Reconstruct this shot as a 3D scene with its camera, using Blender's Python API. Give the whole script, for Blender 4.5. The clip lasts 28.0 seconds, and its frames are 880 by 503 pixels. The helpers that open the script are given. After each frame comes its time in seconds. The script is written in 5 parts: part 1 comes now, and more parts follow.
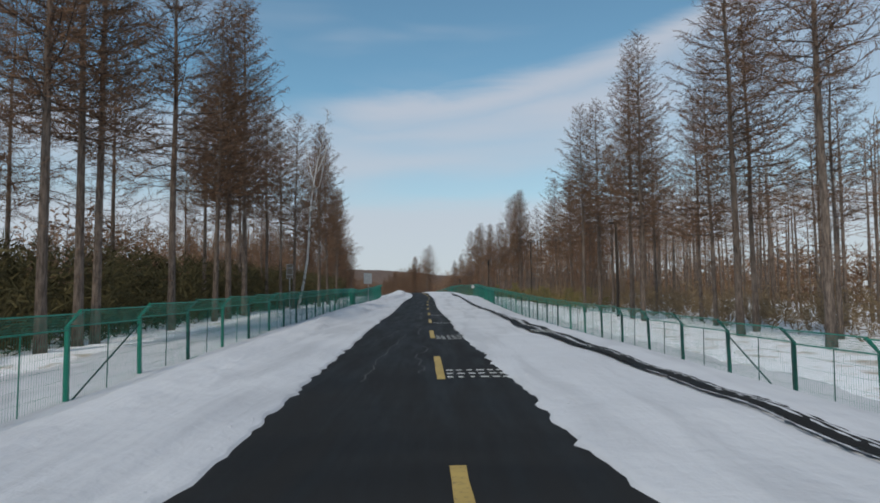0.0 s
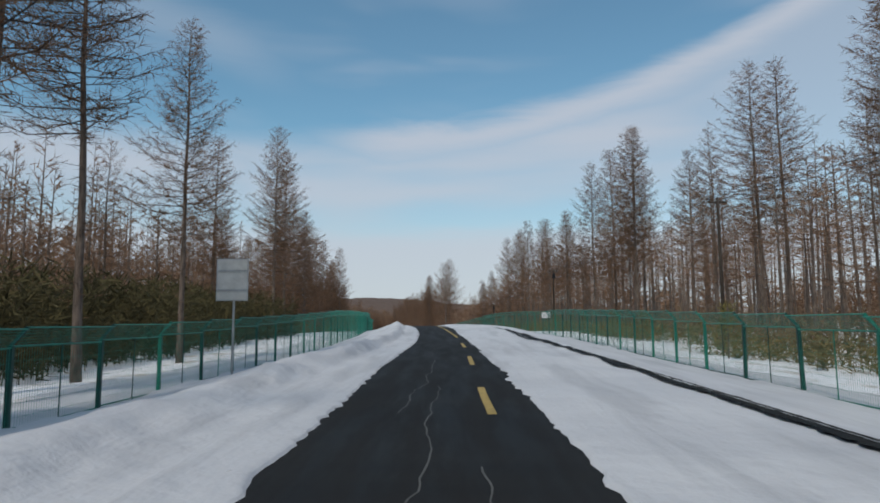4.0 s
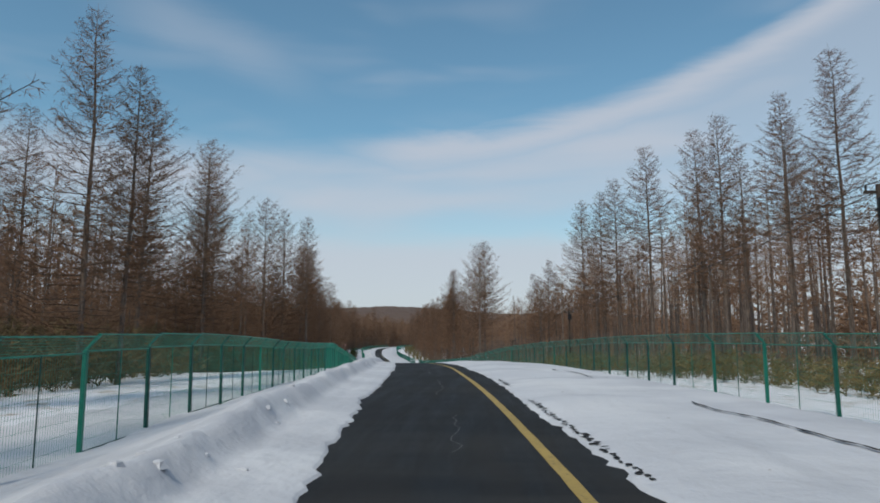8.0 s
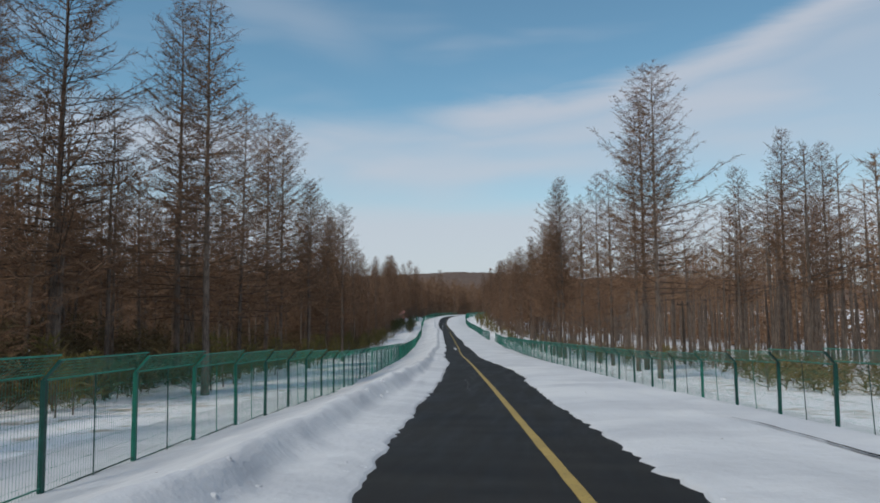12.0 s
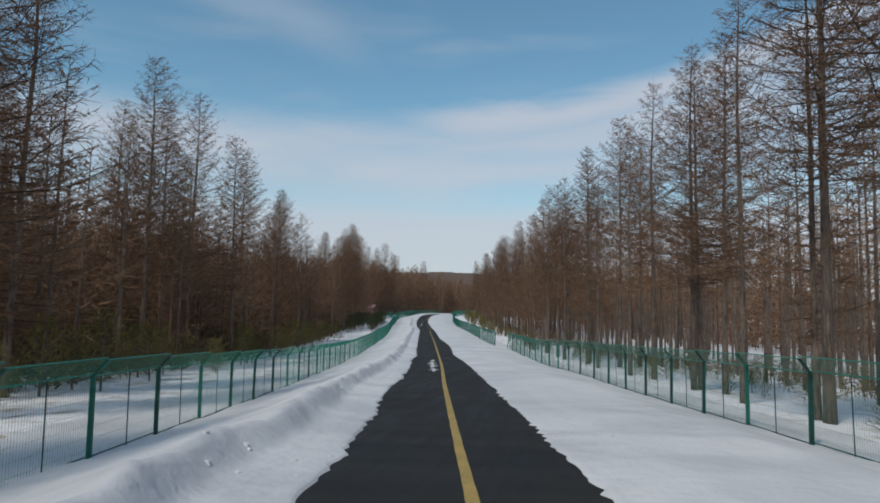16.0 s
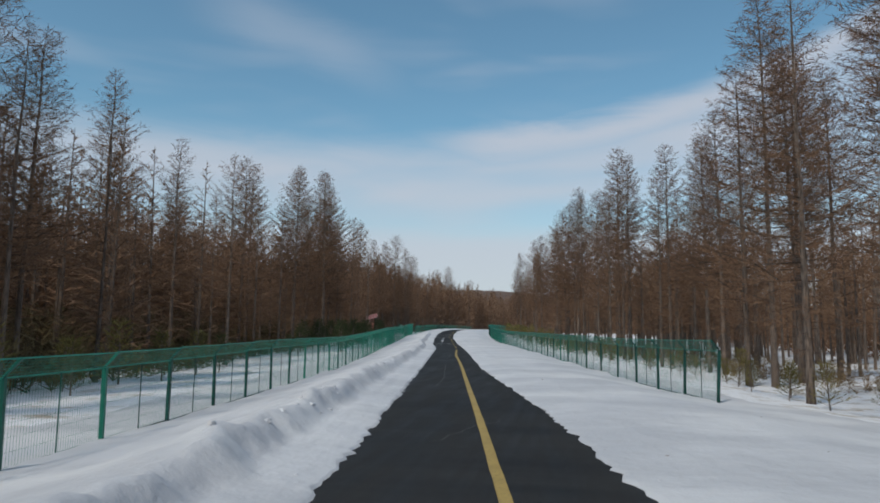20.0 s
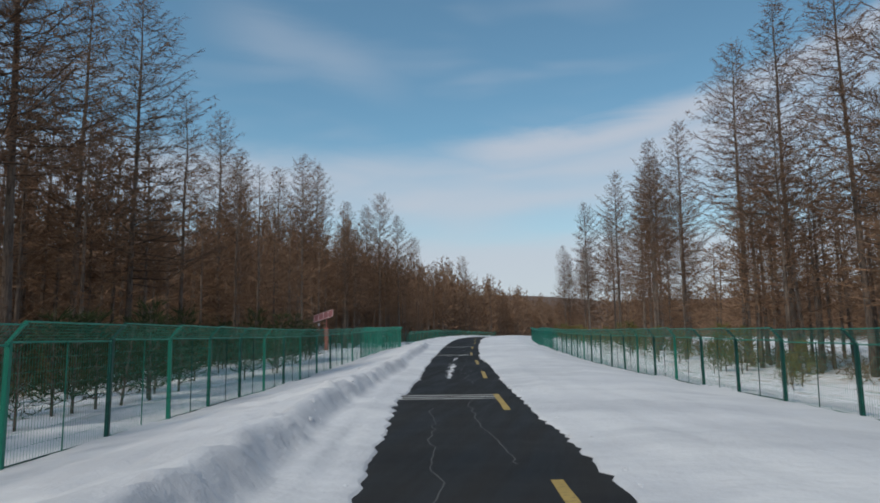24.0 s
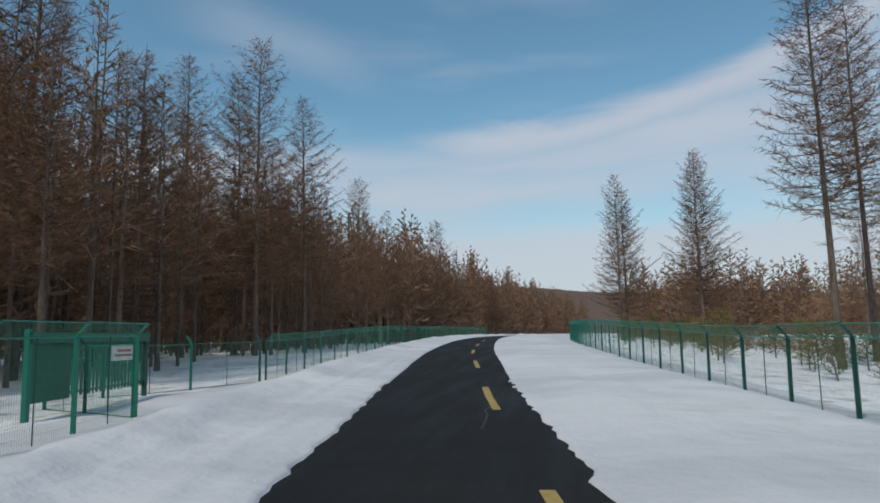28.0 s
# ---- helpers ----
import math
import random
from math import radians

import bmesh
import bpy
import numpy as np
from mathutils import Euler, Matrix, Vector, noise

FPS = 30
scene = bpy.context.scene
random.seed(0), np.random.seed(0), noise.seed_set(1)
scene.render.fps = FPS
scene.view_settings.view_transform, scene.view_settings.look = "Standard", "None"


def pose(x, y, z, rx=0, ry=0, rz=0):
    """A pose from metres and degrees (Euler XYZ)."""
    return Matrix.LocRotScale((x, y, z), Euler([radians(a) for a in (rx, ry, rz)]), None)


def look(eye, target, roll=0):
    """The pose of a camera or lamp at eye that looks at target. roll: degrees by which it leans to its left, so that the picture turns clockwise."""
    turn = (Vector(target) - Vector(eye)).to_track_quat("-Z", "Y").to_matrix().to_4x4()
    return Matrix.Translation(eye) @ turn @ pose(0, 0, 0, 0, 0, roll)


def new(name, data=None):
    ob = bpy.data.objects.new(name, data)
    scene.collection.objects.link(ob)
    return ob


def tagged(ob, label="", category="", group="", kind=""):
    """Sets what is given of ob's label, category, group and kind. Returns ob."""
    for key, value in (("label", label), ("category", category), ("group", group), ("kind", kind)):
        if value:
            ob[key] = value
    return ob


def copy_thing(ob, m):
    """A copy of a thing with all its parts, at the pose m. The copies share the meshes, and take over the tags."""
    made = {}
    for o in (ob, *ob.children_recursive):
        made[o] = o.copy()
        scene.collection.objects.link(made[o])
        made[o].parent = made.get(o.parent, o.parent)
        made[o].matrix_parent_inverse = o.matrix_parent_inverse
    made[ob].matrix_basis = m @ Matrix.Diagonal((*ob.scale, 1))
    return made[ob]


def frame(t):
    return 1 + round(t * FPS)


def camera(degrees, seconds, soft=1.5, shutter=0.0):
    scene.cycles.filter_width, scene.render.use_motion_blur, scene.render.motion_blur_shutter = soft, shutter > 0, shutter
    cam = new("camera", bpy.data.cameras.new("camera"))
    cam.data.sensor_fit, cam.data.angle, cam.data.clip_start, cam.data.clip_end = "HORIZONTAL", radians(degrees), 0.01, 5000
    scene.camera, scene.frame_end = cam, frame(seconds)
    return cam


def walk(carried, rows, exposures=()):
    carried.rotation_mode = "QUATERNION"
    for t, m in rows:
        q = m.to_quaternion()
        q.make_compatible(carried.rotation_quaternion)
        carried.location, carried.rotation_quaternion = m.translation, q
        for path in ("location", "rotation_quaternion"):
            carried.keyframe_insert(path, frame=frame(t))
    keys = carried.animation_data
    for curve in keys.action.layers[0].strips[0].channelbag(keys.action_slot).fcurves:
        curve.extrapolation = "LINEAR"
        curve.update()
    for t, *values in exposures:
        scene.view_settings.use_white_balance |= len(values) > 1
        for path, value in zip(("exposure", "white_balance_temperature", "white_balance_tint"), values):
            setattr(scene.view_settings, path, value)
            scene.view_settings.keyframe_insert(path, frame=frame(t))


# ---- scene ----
cam = camera(64.6, 28.0, soft=1.8)
PATH = [
    (0.0, pose(0.00, -0.00, 1.63, 94.37, 0.59, -0.30)),
    (0.5, pose(-0.24, 7.36, 1.84, 94.95, 0.38, -0.19)),
    (1.0, pose(-0.37, 14.98, 2.04, 95.17, 0.45, -0.11)),
    (1.5, pose(-0.54, 22.51, 2.22, 95.71, 0.51, 0.01)),
    (2.0, pose(-0.71, 30.18, 2.39, 96.14, 0.51, 0.29)),
    (2.5, pose(-0.88, 38.17, 2.55, 96.16, 0.50, 0.54)),
    (3.0, pose(-1.08, 46.25, 2.74, 96.30, 0.19, 0.82)),
    (3.5, pose(-1.32, 54.24, 2.94, 96.46, 0.30, 0.87)),
    (4.0, pose(-1.54, 62.29, 3.17, 96.78, 0.34, 0.97)),
    (4.5, pose(-1.76, 70.34, 3.41, 96.93, 0.37, 1.27)),
    (5.0, pose(-1.97, 78.34, 3.67, 97.29, 0.45, 1.24)),
    (5.5, pose(-2.19, 86.21, 3.94, 97.73, 0.35, 1.04)),
    (6.0, pose(-2.42, 93.89, 4.19, 97.83, 0.51, 1.15)),
    (6.5, pose(-2.72, 101.49, 4.44, 97.98, 0.58, 1.21)),
    (7.0, pose(-3.04, 108.94, 4.72, 97.79, 0.32, 1.42)),
    (7.5, pose(-3.38, 116.29, 5.04, 97.22, 0.01, 2.02)),
    (8.0, pose(-3.75, 123.79, 5.34, 97.54, 0.14, 2.83)),
    (8.5, pose(-4.17, 131.78, 5.56, 97.77, 0.37, 3.52)),
    (9.0, pose(-4.67, 139.94, 5.73, 97.39, 0.30, 4.20)),
    (9.5, pose(-5.26, 147.59, 5.82, 96.86, 0.24, 5.26)),
    (10.0, pose(-5.96, 155.05, 5.83, 95.64, 0.29, 5.99)),
    (10.5, pose(-6.81, 162.37, 5.76, 94.60, 0.38, 6.97)),
    (11.0, pose(-7.73, 169.68, 5.65, 94.33, 0.36, 7.59)),
    (11.5, pose(-8.58, 177.01, 5.51, 94.55, 0.38, 8.37)),
    (12.0, pose(-9.41, 184.10, 5.32, 94.89, 0.41, 8.69)),
    (12.5, pose(-10.24, 191.02, 5.08, 94.62, 0.49, 8.80)),
    (13.0, pose(-11.04, 197.98, 4.78, 93.83, 0.50, 8.68)),
    (13.5, pose(-11.83, 205.08, 4.44, 93.54, 0.62, 8.82)),
    (14.0, pose(-12.72, 212.40, 4.13, 93.64, 0.23, 8.61)),
    (14.5, pose(-13.66, 219.85, 3.84, 93.67, -0.24, 8.39)),
    (15.0, pose(-14.64, 227.35, 3.56, 93.68, -0.70, 8.18)),
    (15.5, pose(-15.65, 234.83, 3.27, 93.66, -1.00, 7.94)),
    (16.0, pose(-16.66, 242.22, 2.97, 95.14, -1.14, 7.49)),
    (16.5, pose(-17.72, 249.64, 2.65, 96.09, -1.16, 7.37)),
    (17.0, pose(-18.83, 257.50, 2.34, 95.78, -1.23, 7.63)),
    (17.5, pose(-19.94, 265.43, 2.07, 95.71, -1.31, 8.34)),
    (18.0, pose(-21.04, 273.49, 1.84, 95.58, -1.02, 8.84)),
    (18.5, pose(-22.17, 281.54, 1.65, 95.57, -1.04, 9.07)),
    (19.0, pose(-23.31, 289.33, 1.47, 96.32, -1.02, 9.29)),
    (19.5, pose(-24.49, 297.19, 1.32, 96.81, -0.75, 9.46)),
    (20.0, pose(-25.63, 305.11, 1.18, 96.88, -0.68, 9.73)),
    (20.5, pose(-26.82, 312.96, 1.13, 97.20, -0.80, 9.83)),
    (21.0, pose(-27.99, 320.81, 1.13, 97.49, -0.86, 9.64)),
    (21.5, pose(-29.20, 329.03, 1.14, 97.25, -0.73, 9.09)),
    (22.0, pose(-30.48, 337.30, 1.18, 97.25, -0.24, 9.53)),
    (22.5, pose(-31.84, 345.63, 1.25, 97.27, 0.16, 9.96)),
    (23.0, pose(-33.27, 353.98, 1.34, 97.30, 0.47, 10.40)),
    (23.5, pose(-34.76, 362.33, 1.44, 97.36, 0.51, 10.88)),
    (24.0, pose(-36.32, 370.64, 1.56, 97.59, 0.78, 10.98)),
    (24.5, pose(-37.88, 378.69, 1.65, 97.35, 0.92, 10.92)),
    (25.0, pose(-39.43, 386.82, 1.77, 97.51, 1.12, 10.96)),
    (25.5, pose(-40.86, 394.79, 1.91, 97.68, 0.97, 11.11)),
    (26.0, pose(-42.14, 402.55, 2.09, 97.33, 0.18, 11.00)),
    (26.5, pose(-43.23, 410.53, 2.30, 97.31, 0.08, 10.58)),
    (27.0, pose(-44.33, 418.52, 2.55, 97.54, 0.19, 10.27)),
    (27.5, pose(-45.29, 426.41, 2.83, 97.59, 0.51, 9.92)),
    (28.0, pose(-46.17, 433.85, 3.11, 96.97, 1.05, 8.95)),
]
walk(cam, PATH)

# ---- world, sun, exposure ----
SUN_DIR = Vector((-0.30, -0.58, 0.757)).normalized()
world = bpy.data.worlds.new("winter_sky")
scene.world = world
world.use_nodes = True


class Nodes:
    """Short hand for building a node tree."""

    def __init__(self, tree):
        self.tree = tree
        tree.nodes.clear()

    def add(self, kind, inputs=None, operation=""):
        n = self.tree.nodes.new(kind)
        if operation:
            n.operation = operation
        for key, value in (inputs or {}).items():
            self.put(n.inputs[key], value)
        return n

    def put(self, socket, value):
        if isinstance(value, bpy.types.NodeSocket):
            self.tree.links.new(value, socket)
        else:
            socket.default_value = value

    def math(self, op, a, b=0.0, c=0.0, clamp=False):
        n = self.add("ShaderNodeMath", operation=op)
        n.use_clamp = clamp
        for k, v in enumerate((a, b, c)):
            self.put(n.inputs[k], v)
        return n.outputs[0]

    def ramp(self, value, lo, hi, to_lo=0.0, to_hi=1.0):
        n = self.add("ShaderNodeMapRange")
        n.interpolation_type = "SMOOTHSTEP"
        for k, v in enumerate((value, lo, hi, to_lo, to_hi)):
            self.put(n.inputs[k], v)
        return n.outputs[0]

    def mix(self, fac, a, b, blend="MIX"):
        n = self.add("ShaderNodeMix")
        n.data_type, n.blend_type = "RGBA", blend
        self.put(n.inputs[0], fac)
        self.put(n.inputs[6], a)
        self.put(n.inputs[7], b)
        return n.outputs[2]

    def noise(self, vector, scale, detail=4.0, rough=0.55, distort=0.0):
        n = self.add("ShaderNodeTexNoise", {"Scale": scale, "Detail": detail, "Roughness": rough, "Distortion": distort})
        if vector is not None:
            self.put(n.inputs["Vector"], vector)
        return n.outputs["Fac"]


def build_sky():
    w = Nodes(world.node_tree)
    coord = w.add("ShaderNodeTexCoord").outputs["Generated"]
    way = w.add("ShaderNodeVectorMath", {0: coord}, operation="NORMALIZE").outputs[0]
    xyz = w.add("ShaderNodeSeparateXYZ", {0: way})
    az = w.math("MULTIPLY", w.math("ARCTAN2", xyz.outputs[0], xyz.outputs[1]), 57.2958)
    el = w.math("MULTIPLY", w.math("ARCSINE", xyz.outputs[2]), 57.2958)
    sky = w.add("ShaderNodeTexSky")
    sky.sky_type, sky.sun_disc = "NISHITA", False
    sky.sun_elevation, sky.sun_rotation = math.asin(SUN_DIR.z), math.atan2(SUN_DIR.x, SUN_DIR.y)
    sky.air_density, sky.dust_density, sky.ozone_density = 1.0, 0.6, 1.6
    # thin cirrus: a long curved streak, a veil under it, a blue slit, and haze low down
    flat = w.add("ShaderNodeCombineXYZ", {0: w.math("MULTIPLY", az, 0.045), 1: w.math("MULTIPLY", el, 0.22)}).outputs[0]
    fine = w.noise(flat, 2.2, 6.0, 0.6, 0.6)
    broad = w.noise(flat, 0.8, 3.0, 0.5, 0.3)
    wobble = w.math("MULTIPLY", w.math("SUBTRACT", fine, 0.5), 2.2)
    bend = w.math("MAXIMUM", az, -10.0)
    curve = w.math("ADD", w.math("MULTIPLY", w.math("MULTIPLY", bend, bend), 0.0050), w.math("MULTIPLY_ADD", bend, 0.12, 17.2))
    over = w.math("ADD", w.math("SUBTRACT", el, curve), wobble)
    edge = w.ramp(over, 0.9, -1.3)
    fade = w.math("MULTIPLY_ADD", w.ramp(over, -0.4, -3.0), -0.45, 1.0)
    band = w.math("MULTIPLY", w.math("MULTIPLY", edge, fade), w.ramp(az, -15.0, -4.0, 0.0, 1.0))
    veil = w.math("MULTIPLY", w.ramp(over, 0.6, -3.5), w.ramp(broad, 0.30, 0.62, 0.48, 0.9))
    veil = w.math("MULTIPLY", veil, w.ramp(az, 34.0, 16.0, 0.4, 1.0))
    slit = w.math("MULTIPLY", w.ramp(w.math("ABSOLUTE", w.math("SUBTRACT", w.math("ADD", el, w.math("MULTIPLY", wobble, 0.8)), 9.6)), 2.1, 0.2),
                  w.ramp(w.math("ABSOLUTE", w.math("SUBTRACT", az, 4.0)), 17.0, 4.0, 0.15, 0.52))
    low = w.ramp(el, 13.0, 6.5, 0.0, 0.97)
    wisp = w.math("MULTIPLY", w.ramp(broad, 0.48, 0.80), w.ramp(el, 40.0, 22.0, 0.25, 0.42))
    # a faint feather high up, falling away to the right
    feather = w.math("MULTIPLY", w.ramp(w.math("ABSOLUTE", w.math("ADD", w.math("MULTIPLY_ADD", az, 0.22, w.math("SUBTRACT", el, 18.6)), wobble)), 3.2, 0.0, 0.0, 0.30),
                     w.ramp(w.math("ABSOLUTE", w.math("ADD", az, 22.0)), 11.0, 2.0))
    wisp = w.math("MAXIMUM", wisp, feather)
    cloud = w.math("MAXIMUM", w.math("MAXIMUM", band, veil), w.math("MAXIMUM", low, wisp))
    cloud = w.math("MULTIPLY", cloud, w.math("SUBTRACT", 1.0, slit), clamp=True)
    cloud = w.math("MULTIPLY", cloud, 0.88)
    blue = w.mix(1.0, sky.outputs[0], (SKY_TINT[0], SKY_TINT[1], SKY_TINT[2], 1), "MULTIPLY")
    colour = w.mix(cloud, blue, (*CLOUD, 1))
    back = w.add("ShaderNodeBackground", {"Color": colour, "Strength": SKY_STRENGTH})
    w.add("ShaderNodeOutputWorld", {"Surface": back.outputs[0]})


SKY_STRENGTH = 0.12
SKY_TINT = (0.81, 1.07, 1.0)
CLOUD = (4.5, 4.74, 5.31)
build_sky()

sun = new("sun", bpy.data.lights.new("sun", "SUN"))
sun.data.energy, sun.data.angle, sun.data.color = 2.0, radians(5.0), (1.0, 0.89, 0.75)
sun.matrix_world = look(SUN_DIR * 200, (0, 0, 0))
scene.view_settings.exposure = 0.0


# ---- materials ----
def material(name, rough=0.8, metallic=0.0, specular=0.4):
    m = bpy.data.materials.new(name)
    m.use_nodes = True
    n = Nodes(m.node_tree)
    shader = n.add("ShaderNodeBsdfPrincipled", {"Roughness": rough, "Metallic": metallic, "Specular IOR Level": specular})
    n.add("ShaderNodeOutputMaterial", {"Surface": shader.outputs[0]})
    place = n.add("ShaderNodeNewGeometry").outputs["Position"]
    return m, n, shader, place


def bump(n, shader, height, strength, distance):
    b = n.add("ShaderNodeBump", {"Height": height, "Strength": strength, "Distance": distance})
    n.put(shader.inputs["Normal"], b.outputs[0])


def squash(n, place, sx, sy, sz):
    return n.add("ShaderNodeVectorMath", {0: place, 1: (sx, sy, sz)}, operation="MULTIPLY").outputs[0]


def snow_material():
    m, n, sh, place = material("snow", 0.75, 0.0, 0.25)
    big = n.noise(place, 0.25, 3)
    drift = n.math("MULTIPLY_ADD", n.noise(place, 3.4, 4, 0.55), 0.35, n.noise(squash(n, place, 1.0, 0.55, 1.0), 1.0, 4, 0.5))
    fine = n.noise(place, 22.0, 4, 0.6)
    colour = n.mix(n.ramp(big, 0.35, 0.7), (0.59, 0.605, 0.64, 1), (0.68, 0.69, 0.71, 1))
    dirt = n.ramp(n.noise(place, 5.0, 5, 0.65), 0.62, 0.80, 0.0, 0.35)
    colour = n.mix(dirt, colour, (0.54, 0.54, 0.545, 1))
    grey = n.ramp(n.noise(squash(n, place, 0.45, 0.8, 1.0), 0.50, 5, 0.6), 0.42, 0.64, 0.0, 0.75)
    colour = n.mix(grey, colour, (0.49, 0.505, 0.54, 1))
    # shade of the first stretch is put into the snow's colour by position
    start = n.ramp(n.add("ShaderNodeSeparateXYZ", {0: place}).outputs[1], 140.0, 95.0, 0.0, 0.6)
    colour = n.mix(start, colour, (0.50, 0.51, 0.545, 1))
    # ploughed streaks along the first stretch
    first = n.ramp(n.add("ShaderNodeSeparateXYZ", {0: place}).outputs[1], 150.0, 105.0)
    scrape = n.noise(squash(n, place, 1.0, 0.11, 0.4), 1.25, 4, 0.5, 0.5)
    streaks = n.math("MULTIPLY", n.ramp(scrape, 0.46, 0.68, 0.0, 0.55), first)
    colour = n.mix(streaks, colour, (0.36, 0.37, 0.40, 1))
    drift = n.math("ADD", drift, n.math("MULTIPLY", n.math("MULTIPLY", scrape, first), 0.9))
    grit = n.ramp(n.noise(place, 30.0, 3, 0.8), 0.70, 0.80, 0.0, 0.45)
    colour = n.mix(grit, colour, (0.38, 0.37, 0.36, 1))
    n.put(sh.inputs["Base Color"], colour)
    bump(n, sh, n.math("MULTIPLY_ADD", drift, 1.0, n.math("MULTIPLY", fine, 0.06)), 0.6, 0.16)
    return m


def floor_material():
    """Snow of the forest floor with needles and dry grass on it."""
    m, n, sh, place = material("forest_floor", 0.85, 0.0, 0.2)
    litter = n.ramp(n.noise(place, 0.8, 6, 0.7), 0.50, 0.68)
    speck = n.ramp(n.noise(place, 9.0, 4, 0.7), 0.55, 0.7, 0.0, 0.5)
    colour = n.mix(litter, (0.78, 0.80, 0.84, 1), (0.42, 0.37, 0.31, 1))
    colour = n.mix(speck, colour, (0.25, 0.20, 0.15, 1))
    n.put(sh.inputs["Base Color"], colour)
    bump(n, sh, n.noise(place, 2.5, 5), 0.5, 0.2)
    return m


def asphalt_material():
    m, n, sh, place = material("asphalt", 0.85, 0.0, 0.18)
    streak = n.noise(squash(n, place, 1.0, 0.10, 1.0), 2.2, 4, 0.6)
    grain = n.noise(place, 160.0, 2, 0.6)
    cloudy = n.noise(place, 0.35, 3)
    colour = n.mix(n.ramp(streak, 0.3, 0.75), (0.014, 0.0145, 0.016, 1), (0.025, 0.025, 0.0255, 1))
    colour = n.mix(n.ramp(cloudy, 0.45, 0.75, 0.0, 0.5), colour, (0.032, 0.031, 0.030, 1))
    colour = n.mix(n.ramp(grain, 0.60, 0.78, 0.0, 0.5), colour, (0.065, 0.063, 0.06, 1))
    cross = n.noise(squash(n, place, 0.22, 1.3, 1.0), 0.9, 5, 0.65)
    colour = n.mix(n.ramp(cross, 0.35, 0.68, 0.0, 0.55), colour, (0.040, 0.039, 0.037, 1))
    dust = n.ramp(n.noise(place, 4.5, 6, 0.75), 0.66, 0.80, 0.0, 0.6)
    colour = n.mix(dust, colour, (0.11, 0.108, 0.10, 1))
    # asphalt colour goes darker along both end stretches of the road
    way = n.math("MULTIPLY_ADD", n.noise(place, 0.12, 2), 60.0, n.add("ShaderNodeSeparateXYZ", {0: place}).outputs[1])
    end_dark = n.math("ADD", n.ramp(way, 165.0, 120.0, 0.0, 0.6), n.ramp(way, 400.0, 450.0, 0.0, 0.55))
    colour = n.mix(end_dark, colour, (0.007, 0.007, 0.0075, 1))
    n.put(sh.inputs["Base Color"], colour)
    n.put(sh.inputs["Roughness"], n.ramp(streak, 0.3, 0.7, 0.68, 0.9))
    bump(n, sh, grain, 0.5, 0.006)
    return m


def paint_material(name, colour, worn, amount=0.35):
    m, n, sh, place = material(name, 0.7)
    wear = n.ramp(n.noise(place, 14.0, 5, 0.7), 0.62 - amount * 0.3, 0.72, 0.0, 0.8)
    tone = n.mix(n.ramp(n.noise(place, 1.2, 3), 0.3, 0.7), (*colour, 1), (*[c * 0.8 for c in colour], 1))
    n.put(sh.inputs["Base Color"], n.mix(wear, tone, (*worn, 1)))
    return m


def plain_material(name, colour, rough=0.6, metallic=0.0, vary=0.25, scale=3.0):
    m, n, sh, place = material(name, rough, metallic)
    spots = n.noise(place, scale, 4, 0.6)
    n.put(sh.inputs["Base Color"], n.mix(n.ramp(spots, 0.3, 0.7), (*colour, 1), (*[c * (1 - vary) for c in colour], 1)))
    bump(n, sh, n.noise(place, scale * 6, 3), 0.15, 0.01)
    return m


def bark_material(name, dark, light, scale=1.0):
    m, n, sh, place = material(name, 0.9, 0.0, 0.2)
    ridges = n.noise(squash(n, place, 1.0, 1.0, 0.16), 16.0 * scale, 5, 0.65)
    patch = n.noise(place, 0.9, 3)
    own = n.add("ShaderNodeObjectInfo").outputs["Random"]
    colour = n.mix(n.ramp(ridges, 0.3, 0.7), (*dark, 1), (*light, 1))
    colour = n.mix(n.ramp(patch, 0.45, 0.75, 0.0, 0.5), colour, (*[c * 1.25 for c in light], 1))
    colour = n.mix(n.math("MULTIPLY", own, 0.35), colour, (*[c * 0.7 for c in dark], 1))
    n.put(sh.inputs["Base Color"], colour)
    bump(n, sh, ridges, 0.6, 0.03)
    return m


def twig_material(name, low, high, spread=0.6):
    m, n, sh, place = material(name, 0.85, 0.0, 0.15)
    geo = n.add("ShaderNodeNewGeometry").outputs["Random Per Island"]
    own = n.add("ShaderNodeObjectInfo").outputs["Random"]
    colour = n.mix(geo, (*low, 1), (*high, 1))
    colour = n.mix(n.math("MULTIPLY", own, spread), colour, (*[c * 0.62 for c in low], 1))
    n.put(sh.inputs["Base Color"], colour)
    return m


def birch_material():
    m, n, sh, place = material("birch_bark", 0.7, 0.0, 0.3)
    rings = n.noise(squash(n, place, 1.5, 1.5, 9.0), 1.6, 4, 0.7)
    scar = n.noise(place, 1.3, 4, 0.6)
    colour = n.mix(n.ramp(rings, 0.52, 0.62), (0.58, 0.555, 0.52, 1), (0.06, 0.05, 0.045, 1))
    colour = n.mix(n.ramp(scar, 0.55, 0.66), colour, (0.09, 0.08, 0.07, 1))
    n.put(sh.inputs["Base Color"], colour)
    return m


